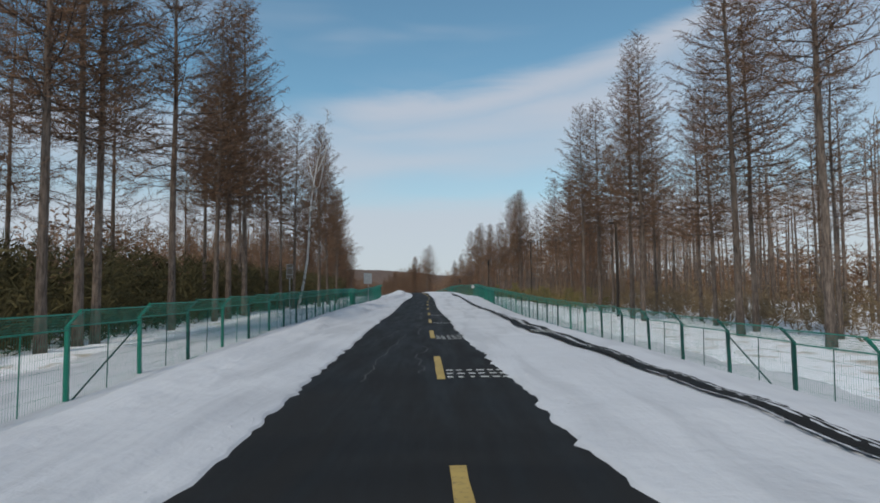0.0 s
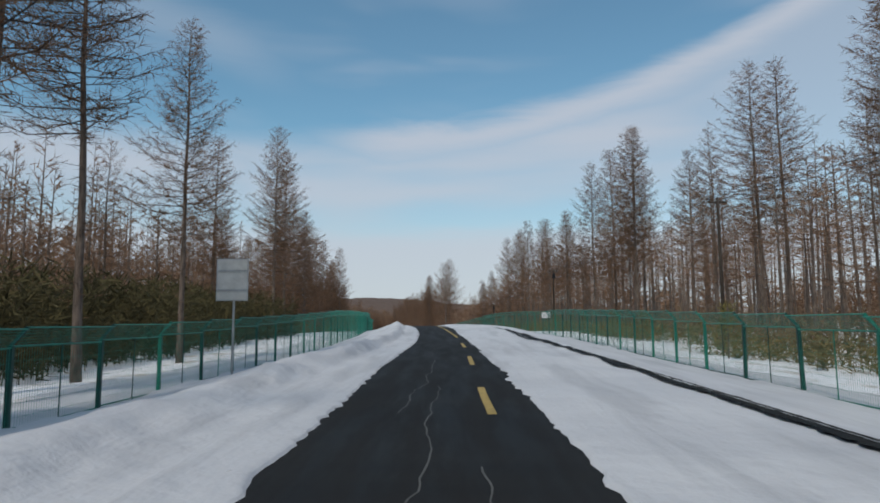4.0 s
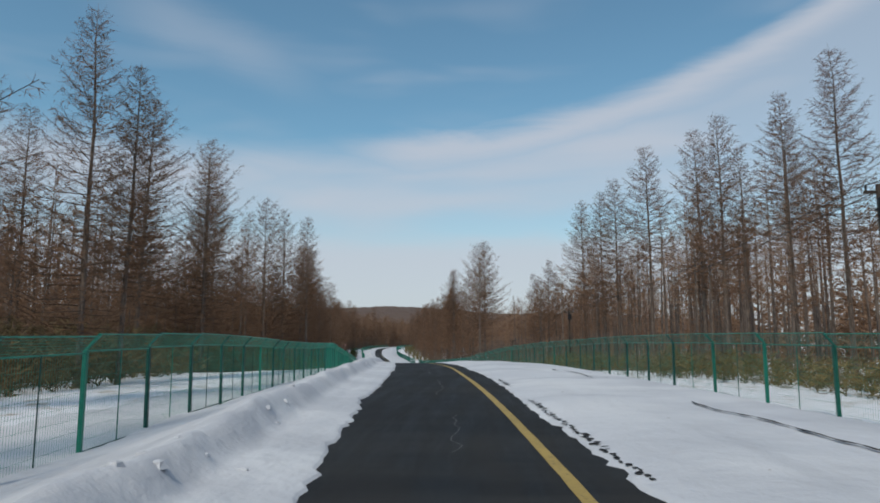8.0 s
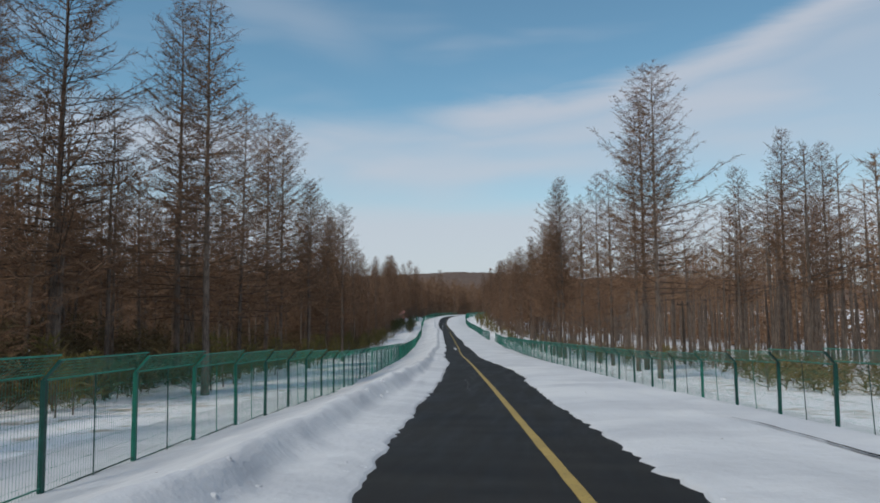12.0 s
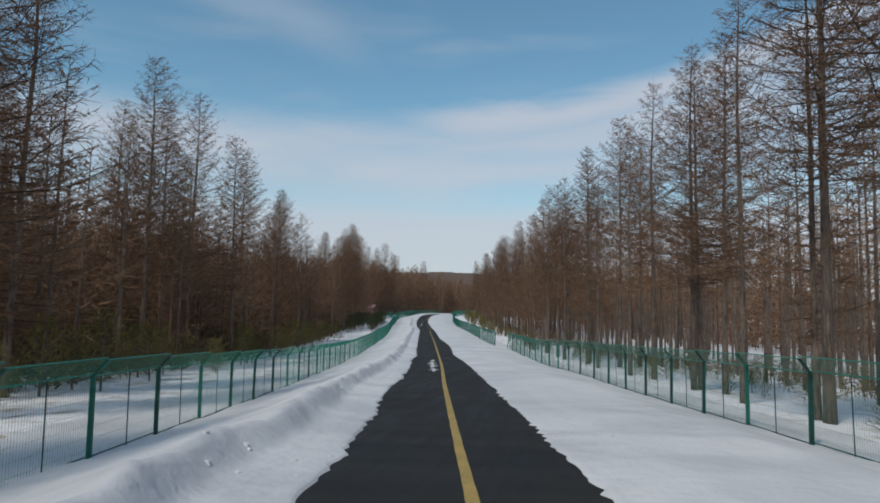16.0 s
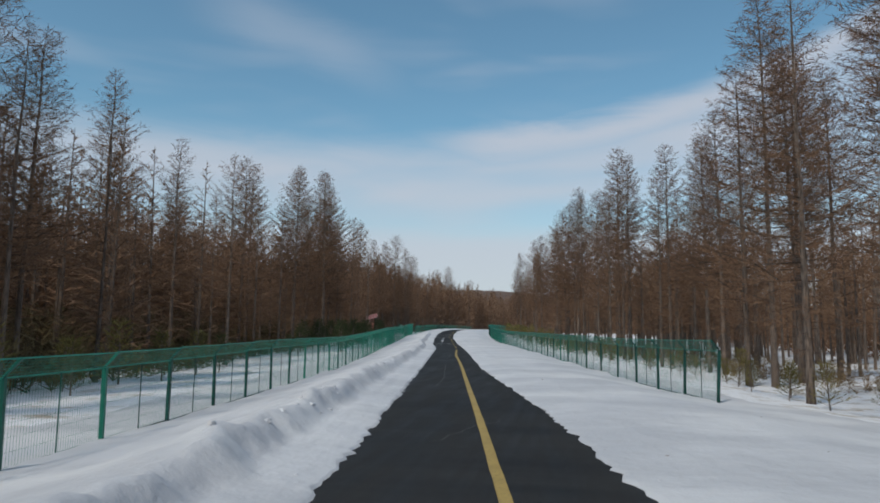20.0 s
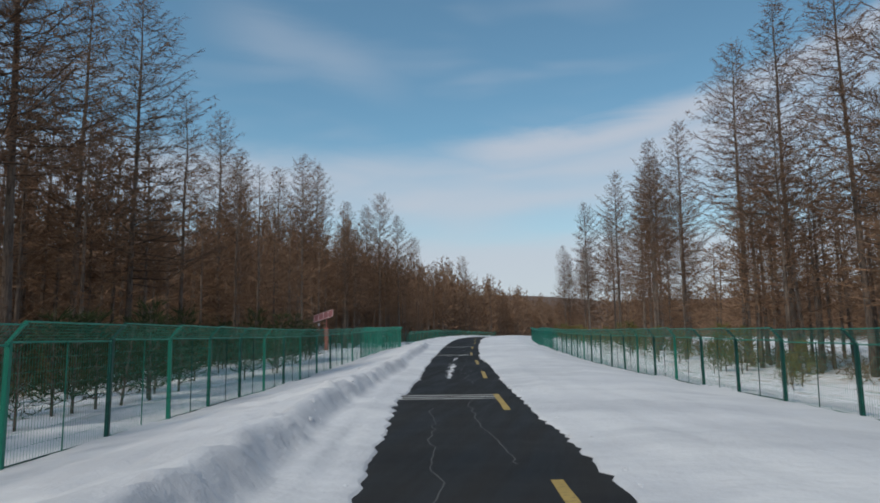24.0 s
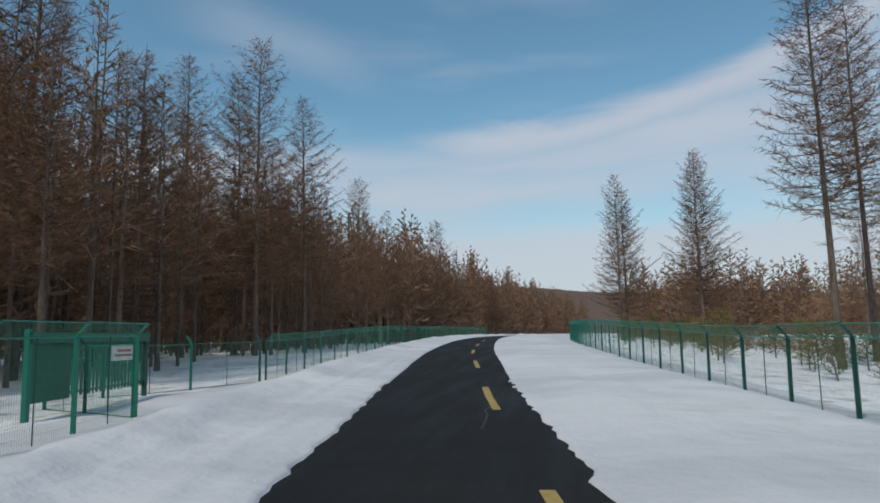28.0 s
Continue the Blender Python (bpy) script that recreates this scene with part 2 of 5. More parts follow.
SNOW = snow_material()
FLOOR = floor_material()
ASPHALT = asphalt_material()
YELLOW = paint_material("yellow_paint", (0.43, 0.30, 0.085), (0.07, 0.065, 0.05), 0.35)
WHITE = paint_material("white_paint", (0.62, 0.62, 0.60), (0.06, 0.06, 0.06), 0.25)
DUST = paint_material("dusty_crack", (0.10, 0.097, 0.09), (0.06, 0.06, 0.055), 0.45)
GREEN = plain_material("green_coated_steel", (0.014, 0.25, 0.175), 0.45, 0.0, 0.3)
def post_material():
    m, n, sh, place = material("green_painted_post", 0.5, 0.0, 0.4)
    own = n.add("ShaderNodeObjectInfo").outputs["Random"]
    colour = n.mix(n.ramp(n.noise(place, 3.0, 4, 0.6), 0.3, 0.7), (0.006, 0.068, 0.055, 1), (0.004, 0.042, 0.034, 1))
    colour = n.mix(n.ramp(own, 0.62, 0.95, 0.0, 0.75), colour, (0.010, 0.20, 0.135, 1))
    n.put(sh.inputs["Base Color"], colour)
    return m


GREEN_DARK = post_material()
SHEET_GREEN = plain_material("green_sheet_metal", (0.008, 0.115, 0.065), 0.5, 0.0, 0.2)
BOARD = plain_material("weathered_board", (0.52, 0.51, 0.49), 0.6, 0.0, 0.2)
BOARD_TAN = plain_material("faded_tan_board", (0.17, 0.14, 0.11), 0.7, 0.0, 0.3)
STEEL = plain_material("galvanised_steel", (0.42, 0.43, 0.44), 0.45, 0.6, 0.25)
RED = plain_material("red_brown_steel", (0.5, 0.17, 0.13), 0.6, 0.0, 0.3)
PANEL = plain_material("solar_cells", (0.30, 0.12, 0.11), 0.25, 0.0, 0.3)
RED_INK = plain_material("red_lettering", (0.55, 0.06, 0.05), 0.6, 0.0, 0.1)
WHITE_SIGN = plain_material("white_sign_face", (0.74, 0.74, 0.74), 0.5, 0.0, 0.1)
BLACK = plain_material("black_fitting", (0.015, 0.015, 0.017), 0.6, 0.0, 0.2)
TIMBER_POLE = bark_material("tarred_pole", (0.035, 0.028, 0.024), (0.075, 0.06, 0.05))
BARK = bark_material("larch_bark", (0.065, 0.05, 0.042), (0.24, 0.185, 0.15))
BIRCH = birch_material()
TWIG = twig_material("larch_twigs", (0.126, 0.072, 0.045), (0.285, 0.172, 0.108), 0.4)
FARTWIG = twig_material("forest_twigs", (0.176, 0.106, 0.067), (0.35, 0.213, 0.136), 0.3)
NEEDLE = twig_material("pine_needles", (0.10, 0.098, 0.032), (0.30, 0.235, 0.08))
DARK_NEEDLE = twig_material("dark_pine_needles", (0.028, 0.042, 0.018), (0.085, 0.095, 0.038), 0.4)
OLIVE = twig_material("olive_undergrowth", (0.12, 0.095, 0.04), (0.26, 0.19, 0.08), 0.4)
LIMB = bark_material("larch_limbs", (0.045, 0.033, 0.027), (0.11, 0.08, 0.063))
DRY = twig_material("dry_undergrowth", (0.15, 0.105, 0.065), (0.30, 0.215, 0.125), 0.3)
SHRUB = twig_material("shrub_twigs", (0.085, 0.062, 0.036), (0.20, 0.155, 0.078), 0.3)
DARK_SHRUB = twig_material("dark_olive_shrub", (0.050, 0.045, 0.022), (0.125, 0.105, 0.048), 0.3)
HILL = twig_material("far_wood", (0.12, 0.088, 0.074), (0.18, 0.128, 0.105), 0.3)

# ---- plan: the road's line (y, x, height of the asphalt) ----
REF_A = [(-40.0, 0.99, -1.10), (-0.0, 0.00, 0.00), (14.2, -0.36, 0.39), (28.4, -0.67, 0.72), (42.6, -0.99, 1.02), (56.8, -1.39, 1.38), (71.0, -1.77, 1.80),
         (85.2, -2.16, 2.27), (99.4, -2.63, 2.74), (113.6, -3.25, 3.29), (127.7, -3.96, 3.82), (141.9, -4.82, 4.12), (156.1, -6.07, 4.19), (170.1, -7.78,
         4.01), (184.3, -9.42, 3.69), (198.4, -11.08, 3.13), (212.5, -12.72, 2.50), (226.5, -14.53, 1.96), (240.6, -16.44, 1.40), (254.7, -18.43, 0.82),
         (268.7, -20.39, 0.35)]
REF_B = [(282.8, -22.36, -0.01), (296.8, -24.44, -0.31), (310.9, -26.51, -0.49), (324.9, -28.60, -0.50), (339.0, -30.76, -0.44), (353.0, -33.10, -0.30),
         (367.0, -35.63, -0.12), (380.9, -38.30, 0.05), (394.9, -40.88, 0.28), (408.9, -43.01, 0.62), (423.0, -44.88, 1.07), (433.9, -46.17, 1.48), (453.7,
         -48.47, 2.03), (473.6, -50.56, 2.43), (493.6, -51.78, 2.78), (513.6, -51.96, 2.98), (543.5, -50.39, 3.08), (583.3, -46.55, 3.08), (633.0, -40.89,
         2.98), (692.5, -33.06, 2.98), (761.7, -22.71, 2.98), (850.4, -7.09, 2.98)]
REF = np.array(REF_A + REF_B)[:, [1, 0, 2]]
SREF = np.concatenate([[0], np.cumsum(np.hypot(*np.diff(REF[:, :2], axis=0).T))])
SREF -= SREF[1]


def spline(q, xs, ys):
    """Smooth curve through the points (xs, ys), cubic with finite-difference slopes."""
    q = np.asarray(q, float)
    m = np.gradient(ys, xs)
    i = np.clip(np.searchsorted(xs, q) - 1, 0, len(xs) - 2)
    h = xs[i + 1] - xs[i]
    t = np.clip((q - xs[i]) / h, -3, 4)
    inside = (q >= xs[0]) & (q <= xs[-1])
    cubic = ((2 * t**3 - 3 * t**2 + 1) * ys[i] + (t**3 - 2 * t**2 + t) * h * m[i]
             + (-2 * t**3 + 3 * t**2) * ys[i + 1] + (t**3 - t**2) * h * m[i + 1])
    end = np.where(q < xs[0], ys[0] + (q - xs[0]) * m[0], ys[-1] + (q - xs[-1]) * m[-1])
    return np.where(inside, cubic, end)


def line(q):
    return np.stack([spline(q, SREF, REF[:, k]) for k in range(3)], -1)


def side(q):
    """Unit vector to the right of the road at q metres along it."""
    d = line(np.asarray(q, float) + 3) - line(np.asarray(q, float) - 3)
    d = d[..., :2] / np.linalg.norm(d[..., :2], axis=-1, keepdims=True)
    return np.stack([d[..., 1], -d[..., 0]], -1)


def along(table):
    a = np.array(table, float)
    return lambda q: np.interp(q, a[:, 0], a[:, 1])


# offsets from the reference line, by metres along the road
mid_line = along([(0, .31), (8, .35), (14, .40), (26, .42), (45, .57), (65, .80), (76, .98), (94, 1.50), (108, 1.67), (120, 1.50), (135, 1.36), (150, 1.26), (165, 1.40),
                  (180, 1.38), (205, .97), (218, .76), (229, .65), (250, .46), (270, .46), (300, .58), (320, .53), (336, .44), (358, .46), (380, 1.28), (390, 1.44),
                  (402, 1.49), (412, 1.27), (421, .88), (432, .74), (443, .72), (451, .40), (470, .1), (520, .3), (740, .3)])
left_edge = along([(0, -1.9), (19, -1.9), (26, -1.98), (38, -1.98), (54, -1.80), (68, -1.76), (83, -1.58), (93, -1.15), (102, -.75), (112, -.70), (120, -.85),
                   (131, -1.32), (140, -1.57), (155, -1.43), (172, -1.24), (180, -1.32), (195, -1.18), (208, -1.1), (220, -1.02), (234, -.92), (250, -1.38), (256, -1.25), (265, -1.5),
                   (271, -1.36), (281, -1.28), (291, -1.42), (298, -1.2), (310, -1.42), (325, -1.55), (345, -1.62), (379, -.86), (390, -1.15), (398, -1.0), (410, -1.25), (425, -1.55),
                   (438, -1.85), (448, -2.0), (470, -2.2), (740, -2.2)])
right_edge = along([(0, 1.80), (13, 1.58), (26, 1.40), (36, 1.46), (53, 1.46), (66, 1.66), (80, 1.9), (102, 2.12), (113, 2.13), (122, 2.3), (131, 2.05), (137, 1.92),
                    (149, 2.05), (157, 1.98), (165, 2.38), (185, 2.40), (208, 2.25), (217, 2.65), (225, 2.55), (238, 2.05), (250, 1.97), (265, 2.18), (279, 2.2), (294, 2.05), (302, 1.85), (313, 2.1), (326, 2.0),
                    (342, 1.4), (360, 1.6), (379, 1.9), (389, 2.0), (407, 2.0), (411, 1.72), (415, 1.55), (427, 1.33), (437, 1.2), (444, 1.22), (447, 1.15), (453, 1.06), (480, 1.26), (740, 1.7)])
fence_l = along([(-40, -7), (0, -6.7), (26, -6.25), (45, -5.9), (62, -6.1), (73, -6.7), (90, -6.4), (104, -6.1), (115, -6.0), (125, -6.05), (142, -6.4), (157, -6.7), (172, -5.95),
                 (186, -6.35), (213, -6.5), (258, -6.2), (274, -6.45), (290, -6.75), (299, -6.85), (307, -6.7), (322, -6.85), (338, -7.0), (388, -6.3), (404, -6.5), (420, -6.5), (431, -7.3), (436, -7.6), (447, -8.0), (454.6, -8.3),
                 (468, -9.1), (485, -8.4), (740, -7.5)])
fence_r = along([(-40, 7.6), (12, 7.9), (34, 8.0), (50, 7.5), (68, 7.4), (90, 8.6), (110, 9.9), (125, 10.5), (140, 9.6), (150, 9.2), (165, 9.9), (190, 9.3), (216, 8.2), (264, 8.0),
                 (290, 7.9), (300, 8.0), (315, 8.2), (330, 7.8), (345, 7.4), (391, 8.3), (410, 8.3), (430, 8.1), (436, 7.85), (445, 8.0), (470, 8.0), (740, 8.0)])
drop_l = along([(-40, .7), (0, .67), (13.5, .43), (30, .12), (44.5, -.12), (62, -.08), (72, .15), (95, .38), (105, .44), (115, .5), (125, .66), (142, .57), (157, .75), (163, .70), (174, .36), (182, .50),
                (190, .64), (207, .78), (213, .84), (218, .95), (225, .93), (250, .63), (257, .56), (270, .58), (290, .60), (299, .64), (307, .48), (320, .42), (334, .45), (349, .49), (370, .30), (385, .17), (404, .29),
                (420, .15), (436, .42), (447, .6), (454.6, .74), (468, .95), (490, .7), (740, .4)])
drop_r = along([(-40, .7), (12, .86), (34, .80), (45, .60), (48, .50), (65, .12), (75, .07), (110, .32), (125, .62), (147, .62), (165, .68), (188, .70), (200, .70), (214, .80), (235, .6), (256, .35), (273, .23),
                (280, .15), (294, .22), (300, .12), (316, .02), (330, .22), (337, .19), (343, .08), (389, .04), (400, .15), (408, .25), (430, .50), (445, .60), (453, .66), (456, .8), (480, .5), (740, .4)])
tall_r = along([(-40, 1.3), (15, 1.22), (26, 1.3), (45, 1.38), (78, 1.35), (95, 1.6), (115, 1.75), (165, 1.83), (190, 1.83), (213, 1.55), (250, 1.5), (275, 1.47), (290, 1.38), (310, 1.42), (330, 1.52), (345, 1.45),
                (388, 1.42), (400, 1.58), (410, 1.62), (452, 1.7), (740, 1.6)])
tall_l = along([(-40, 1.5), (13, 1.38), (26, 1.3), (44, 1.22), (78, 1.32), (95, 1.66), (105, 1.85), (115, 1.85), (150, 1.75), (162, 1.68), (173, 1.53), (181, 1.66), (212, 1.75), (250, 1.5), (270, 1.38), (290, 1.36),
                (320, 1.41), (334, 1.6), (349, 1.6), (370, 1.72), (385, 1.83), (404, 1.88), (416, 1.76), (436, 1.84), (448, 2.02), (455, 2.05), (470, 1.7), (740, 1.7)])
edge_strip = along([(0, 4.15), (26, 4.1), (45, 4.5), (60, 4.65), (75, 5.1), (95, 5.6), (115, 5.9), (122, 5.6), (134, 5.1), (150, 5.05), (173, 5.4), (182, 5.1), (197, 5.0), (740, 5)])


lumpy = along([(0, .4), (30, .7), (70, .8), (98, .9), (120, .9), (150, .55), (185, .35), (262, .4), (277, .95), (300, 1), (400, 1.1), (425, .8), (435, .4), (740, .3)])
# trails of deep footprints on the bank, listed by two-metre stretch
STEPS = {}
step_random = random.Random(12)
for q0, q1, u0, u1 in ((352, 396, -4.6, -3.3), (384, 428, -3.1, -4.9), (404, 442, -3.6, -3.2)):
    q = q0
    while q < q1:
        q += step_random.uniform(0.55, 0.95)
        t = (q - q0) / (q1 - q0)
        mark = (q, u0 + (u1 - u0) * t + step_random.choice((-0.2, 0.2)) + step_random.gauss(0, 0.12), step_random.uniform(0.13, 0.2))
        for cell in (int(q // 2) - 1, int(q // 2), int(q // 2) + 1):
            STEPS.setdefault(cell, []).append(mark)


def bumps(x, y, scale, seed=0.0):
    return noise.noise(Vector((x * scale, y * scale, seed)))


def ground_height(q, u, x, y):
    """Height of the snow over the asphalt's level, u metres to the right of the line at q along it."""
    le, re = float(left_edge(q)), float(right_edge(q))
    if le < u < re:
        return -0.05
    if u <= le:
        d, f, drop = le - u, float(fence_l(q)), float(drop_l(q))
        w = max(le - f, 1.5)
        soft = min(max((100 - q) / 25, (q - 428) / 12, 0.0), 1.0)
        rough = float(lumpy(q))
        shelf = 0.03 + 0.06 * min(d / 0.5, 1.0) + 0.05 * noise.noise(Vector((q * 0.12, u * 3.2, 3.0))) * min(d, 1.0) + 0.02 * bumps(x, y, 2.2)
        rut = 0.07 * math.exp(-((d - 0.52 - 0.16 * bumps(q, 5.0, 0.13)) / 0.11) ** 2) * min(max(0.4 + 1.5 * bumps(q, 2.0, 0.09), 0.0), 1.0)
        ridge = 0.47 + 0.10 * bumps(q, 3.0, 0.16) + 0.12 * rough * bumps(q, 4.0, 1.1) - 0.1 * soft
        foot = 0.92 + 0.24 * bumps(q, 8.0, 0.11) + 0.22 * rough * bumps(q, 8.5, 0.8) + 0.12 * rough * bumps(q, 8.5, 2.3) + 0.40 * soft
        crest = foot + (0.52 + 0.22 * bumps(q, 9.0, 0.4)) * (1 + 1.3 * soft)
        sight = 1.63 - (abs(le - crest) / abs(f)) * (1.63 + drop) - 0.06
        ridge = max(min(ridge, sight), 0.02)
        if d < foot:
            z = shelf - rut
        elif d < crest:
            k = (d - foot) / (crest - foot)
            k = k * k * (3 - 2 * k)
            swell = math.sin(math.pi * k)
            z = 0.09 + (ridge - 0.09) * k + swell * ((0.02 + 0.09 * rough) * bumps(x, y, 2.6, 5) + 0.05 * noise.noise(Vector((q * 0.35, u * 4.5, 8.0))) + 0.08 * soft * noise.noise(Vector((q * 0.8 + u * 1.5, u * 2.5, 6.0))))
        elif d < w:
            k = (d - crest) / (w - crest)
            z = ridge + (-drop - ridge) * (k + 0.12 * math.sin(math.pi * k)) + 0.07 * noise.noise(Vector((q * 0.14, u * 1.6, 7.0))) * math.sin(math.pi * k)
            lumps = max(1 - (d - crest) / 1.1, 0.0) * (0.25 + 0.75 * rough)
            z += lumps * (0.10 * bumps(x, y, 1.3, 4) + 0.07 * bumps(x, y, 2.7, 6)) - (0.5 + lumps) * 0.12 * max(bumps(x, y, 1.7, 12) - 0.30, 0.0) * min((d - crest) * 4, 1.0) * min((w - d) * 2, 1.0)
            for pq, pu, pr in STEPS.get(int(q // 2), ()):
                z -= 0.13 * math.exp(-(((q - pq) / (1.5 * pr)) ** 2 + ((u - pu) / pr) ** 2))
        else:
            k = min((d - w) / 9.0, 1.0)
            z = -drop - (0.40 - 0.3 * drop) * k + 0.14 * bumps(x, y, 0.28) + 0.05 * bumps(x, y, 1.1)
    else:
        d, f, drop = u - re, float(fence_r(q)), float(drop_r(q))
        w = max(f - re, 2.0)
        if d < 0.55 * w:
            z = 0.035 + 0.08 * min(d / 1.1, 1.0) + (0.085 * noise.noise(Vector((q * 0.42, u * 0.22, 1.0))) + 0.035 * noise.noise(Vector((q * 0.08, u * 1.8, 4.0)))) * min(d, 1.0)
        elif d < w:
            k = (d - 0.55 * w) / (0.45 * w)
            z = 0.115 + (-drop - 0.115) * k * k * (3 - 2 * k) + 0.05 * noise.noise(Vector((q * 0.25, u * 0.8, 2.0))) * math.sin(math.pi * k)
        else:
            k = min((d - w) / 8.0, 1.0)
            z = -drop + (-0.80 + drop) * k + 0.14 * bumps(x, y, 0.3) + 0.05 * bumps(x, y, 1.1)
    return z


def spot(q, u, lift=0.0):
    """World place on the ground."""
    c, n = line(q), side(q)
    x, y = c[0] + u * n[0], c[1] + u * n[1]
    return Vector((x, y, c[2] + ground_height(q, u, x, y) + lift))


# ---- mesh helpers ----
class Geo:
    def __init__(self):
        self.v, self.f = [], []

    def tube(self, points, radii, sides=5, cap=True):
        first = len(self.v)
        for k, (p, r) in enumerate(zip(points, radii)):
            a, b = points[max(k - 1, 0)], points[min(k + 1, len(points) - 1)]
            d = (Vector(b) - Vector(a)).normalized()
            e = d.orthogonal().normalized()
            g = d.cross(e)
            for j in range(sides):
                w = 2 * math.pi * j / sides
                self.v.append(tuple(Vector(p) + r * (math.cos(w) * e + math.sin(w) * g)))
        for k in range(len(points) - 1):
            for j in range(sides):
                a, b = first + k * sides + j, first + k * sides + (j + 1) % sides
                self.f.append((a, b, b + sides, a + sides))
        if cap:
            self.f.append(tuple(first + j for j in reversed(range(sides))))
            self.f.append(tuple(first + (len(points) - 1) * sides + j for j in range(sides)))

    def blade(self, a, b, width):
        """A flat sliver of twig from a to the tip b."""
        d = b - a
        e = d.cross(Vector((random.uniform(-1, 1), random.uniform(-1, 1), random.uniform(-1, 1))))
        if e.length < 1e-6:
            return
        e = e.normalized() * width / 2
        k = len(self.v)
        self.v += [tuple(a - e), tuple(a + e), tuple(b)]
        self.f.append((k, k + 1, k + 2))

    def box(self, lo, hi):
        k = len(self.v)
        for x in (lo[0], hi[0]):
            for y in (lo[1], hi[1]):
                for z in (lo[2], hi[2]):
                    self.v.append((x, y, z))
        for f in ((0, 1, 3, 2), (4, 6, 7, 5), (0, 4, 5, 1), (2, 3, 7, 6), (0, 2, 6, 4), (1, 5, 7, 3)):
            self.f.append(tuple(k + j for j in f))

    def merged(self, name, mat, other, other_mat):
        """One mesh of this and another shape, each in its own material."""
        k = len(self.v)
        m = bpy.data.meshes.new(name)
        m.from_pydata(self.v + other.v, [], self.f + [tuple(k + i for i in f) for f in other.f])
        m.materials.append(mat)
        m.materials.append(other_mat)
        m.polygons.foreach_set("material_index", [0] * len(self.f) + [1] * len(other.f))
        m.update()
        return m

    def mesh(self, name, mat, smooth=False):
        m = bpy.data.meshes.new(name)
        m.from_pydata(self.v, [], self.f)
        m.materials.append(mat)
        if smooth:
            m.polygons.foreach_set("use_smooth", [True] * len(m.polygons))
        m.update()
        return m


def part(name, geo, mat, parent, label="", smooth=False):
    data = geo if isinstance(geo, bpy.types.Mesh) else geo.mesh(name, mat, smooth)
    ob = new(name, data)
    ob.parent = parent
    return tagged(ob, label) if label else ob


def thing(name, label, category, group="", kind="", place=None):
    ob = new(name)
    if place is not None:
        ob.location = place
    return tagged(ob, label, category, group, kind)


# ---- ground: one sheet of snow ----
def rows_of_plan():
    a = list(np.arange(-40, -2, 4.0)) + list(np.arange(-2, 455, 0.24)) + list(np.arange(455, 560, 1.5)) + list(np.arange(560, 862, 6.0))
    return np.array(a)


def build_ground():
    qs = rows_of_plan()
    out = np.array([0, .03, .09, .2, .35, .5, .62, .75, .88, 1.0, 1.1, 1.2, 1.3, 1.4, 1.5, 1.6, 1.72, 1.85, 2.0, 2.15, 2.3, 2.5, 2.7, 2.9, 3.1, 3.3, 3.5, 3.7, 4.0, 4.5, 5, 5.6, 6.3, 7.2, 8.3, 10, 12.5, 16, 22, 32, 60, 140, 400, 1500])
    cs, ns = line(qs), side(qs)
    verts, faces = [], []
    width = 2 * len(out) + 2
    for r, q in enumerate(qs):
        near = 1.0 if q < 455 else 0.4
        ragged = lambda seed: near * (0.08 * bumps(q, seed, 0.3) + 0.05 * bumps(q, seed, 1.9) + 0.07 * bumps(q, seed, 6.3) + (0.05 + 0.16 * max(bumps(q, seed + 4, 0.21) + 0.25, 0.0)) * (random.random() - 0.5))
        le, re = float(left_edge(q)) + ragged(11.3), float(right_edge(q)) + 1.1 * ragged(47.7)
        us = [le - d for d in out[::-1]] + [le + 0.07, re - 0.07] + [re + d for d in out]
        for k, u in enumerate(us):
            x, y = cs[r][0] + u * ns[r][0], cs[r][1] + u * ns[r][1]
            inner = k in (len(out), len(out) + 1)
            z = -0.06 if inner else ground_height(q, min(u, float(left_edge(q)) - 0.001) if k < len(out) else max(u, float(right_edge(q)) + 0.001), x, y)
            if k in (len(out) - 1, len(out) + 2):
                z = 0.022
            if abs(u) > 60:
                z += (abs(u) - 60) * 0.012
            verts.append((x, y, cs[r][2] + z))
    for r in range(len(qs) - 1):
        for k in range(width - 1):
            a = r * width + k
            faces.append((a, a + 1, a + 1 + width, a + width))
    m = bpy.data.meshes.new("ground")
    m.from_pydata(verts, [], faces)
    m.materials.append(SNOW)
    m.materials.append(FLOOR)
    slot = []
    for r in range(len(qs) - 1):
        for k in range(width - 1):
            j = k if k < len(out) else width - 2 - k
            slot.append(1 if j < 9 else 0)
    m.polygons.foreach_set("material_index", slot)
    m.polygons.foreach_set("use_smooth", [True] * len(m.polygons))
    m.update()
    tagged(new("ground", m), "snow-covered roadside and forest floor with wind drifts", "snow", kind="structure")


build_ground()


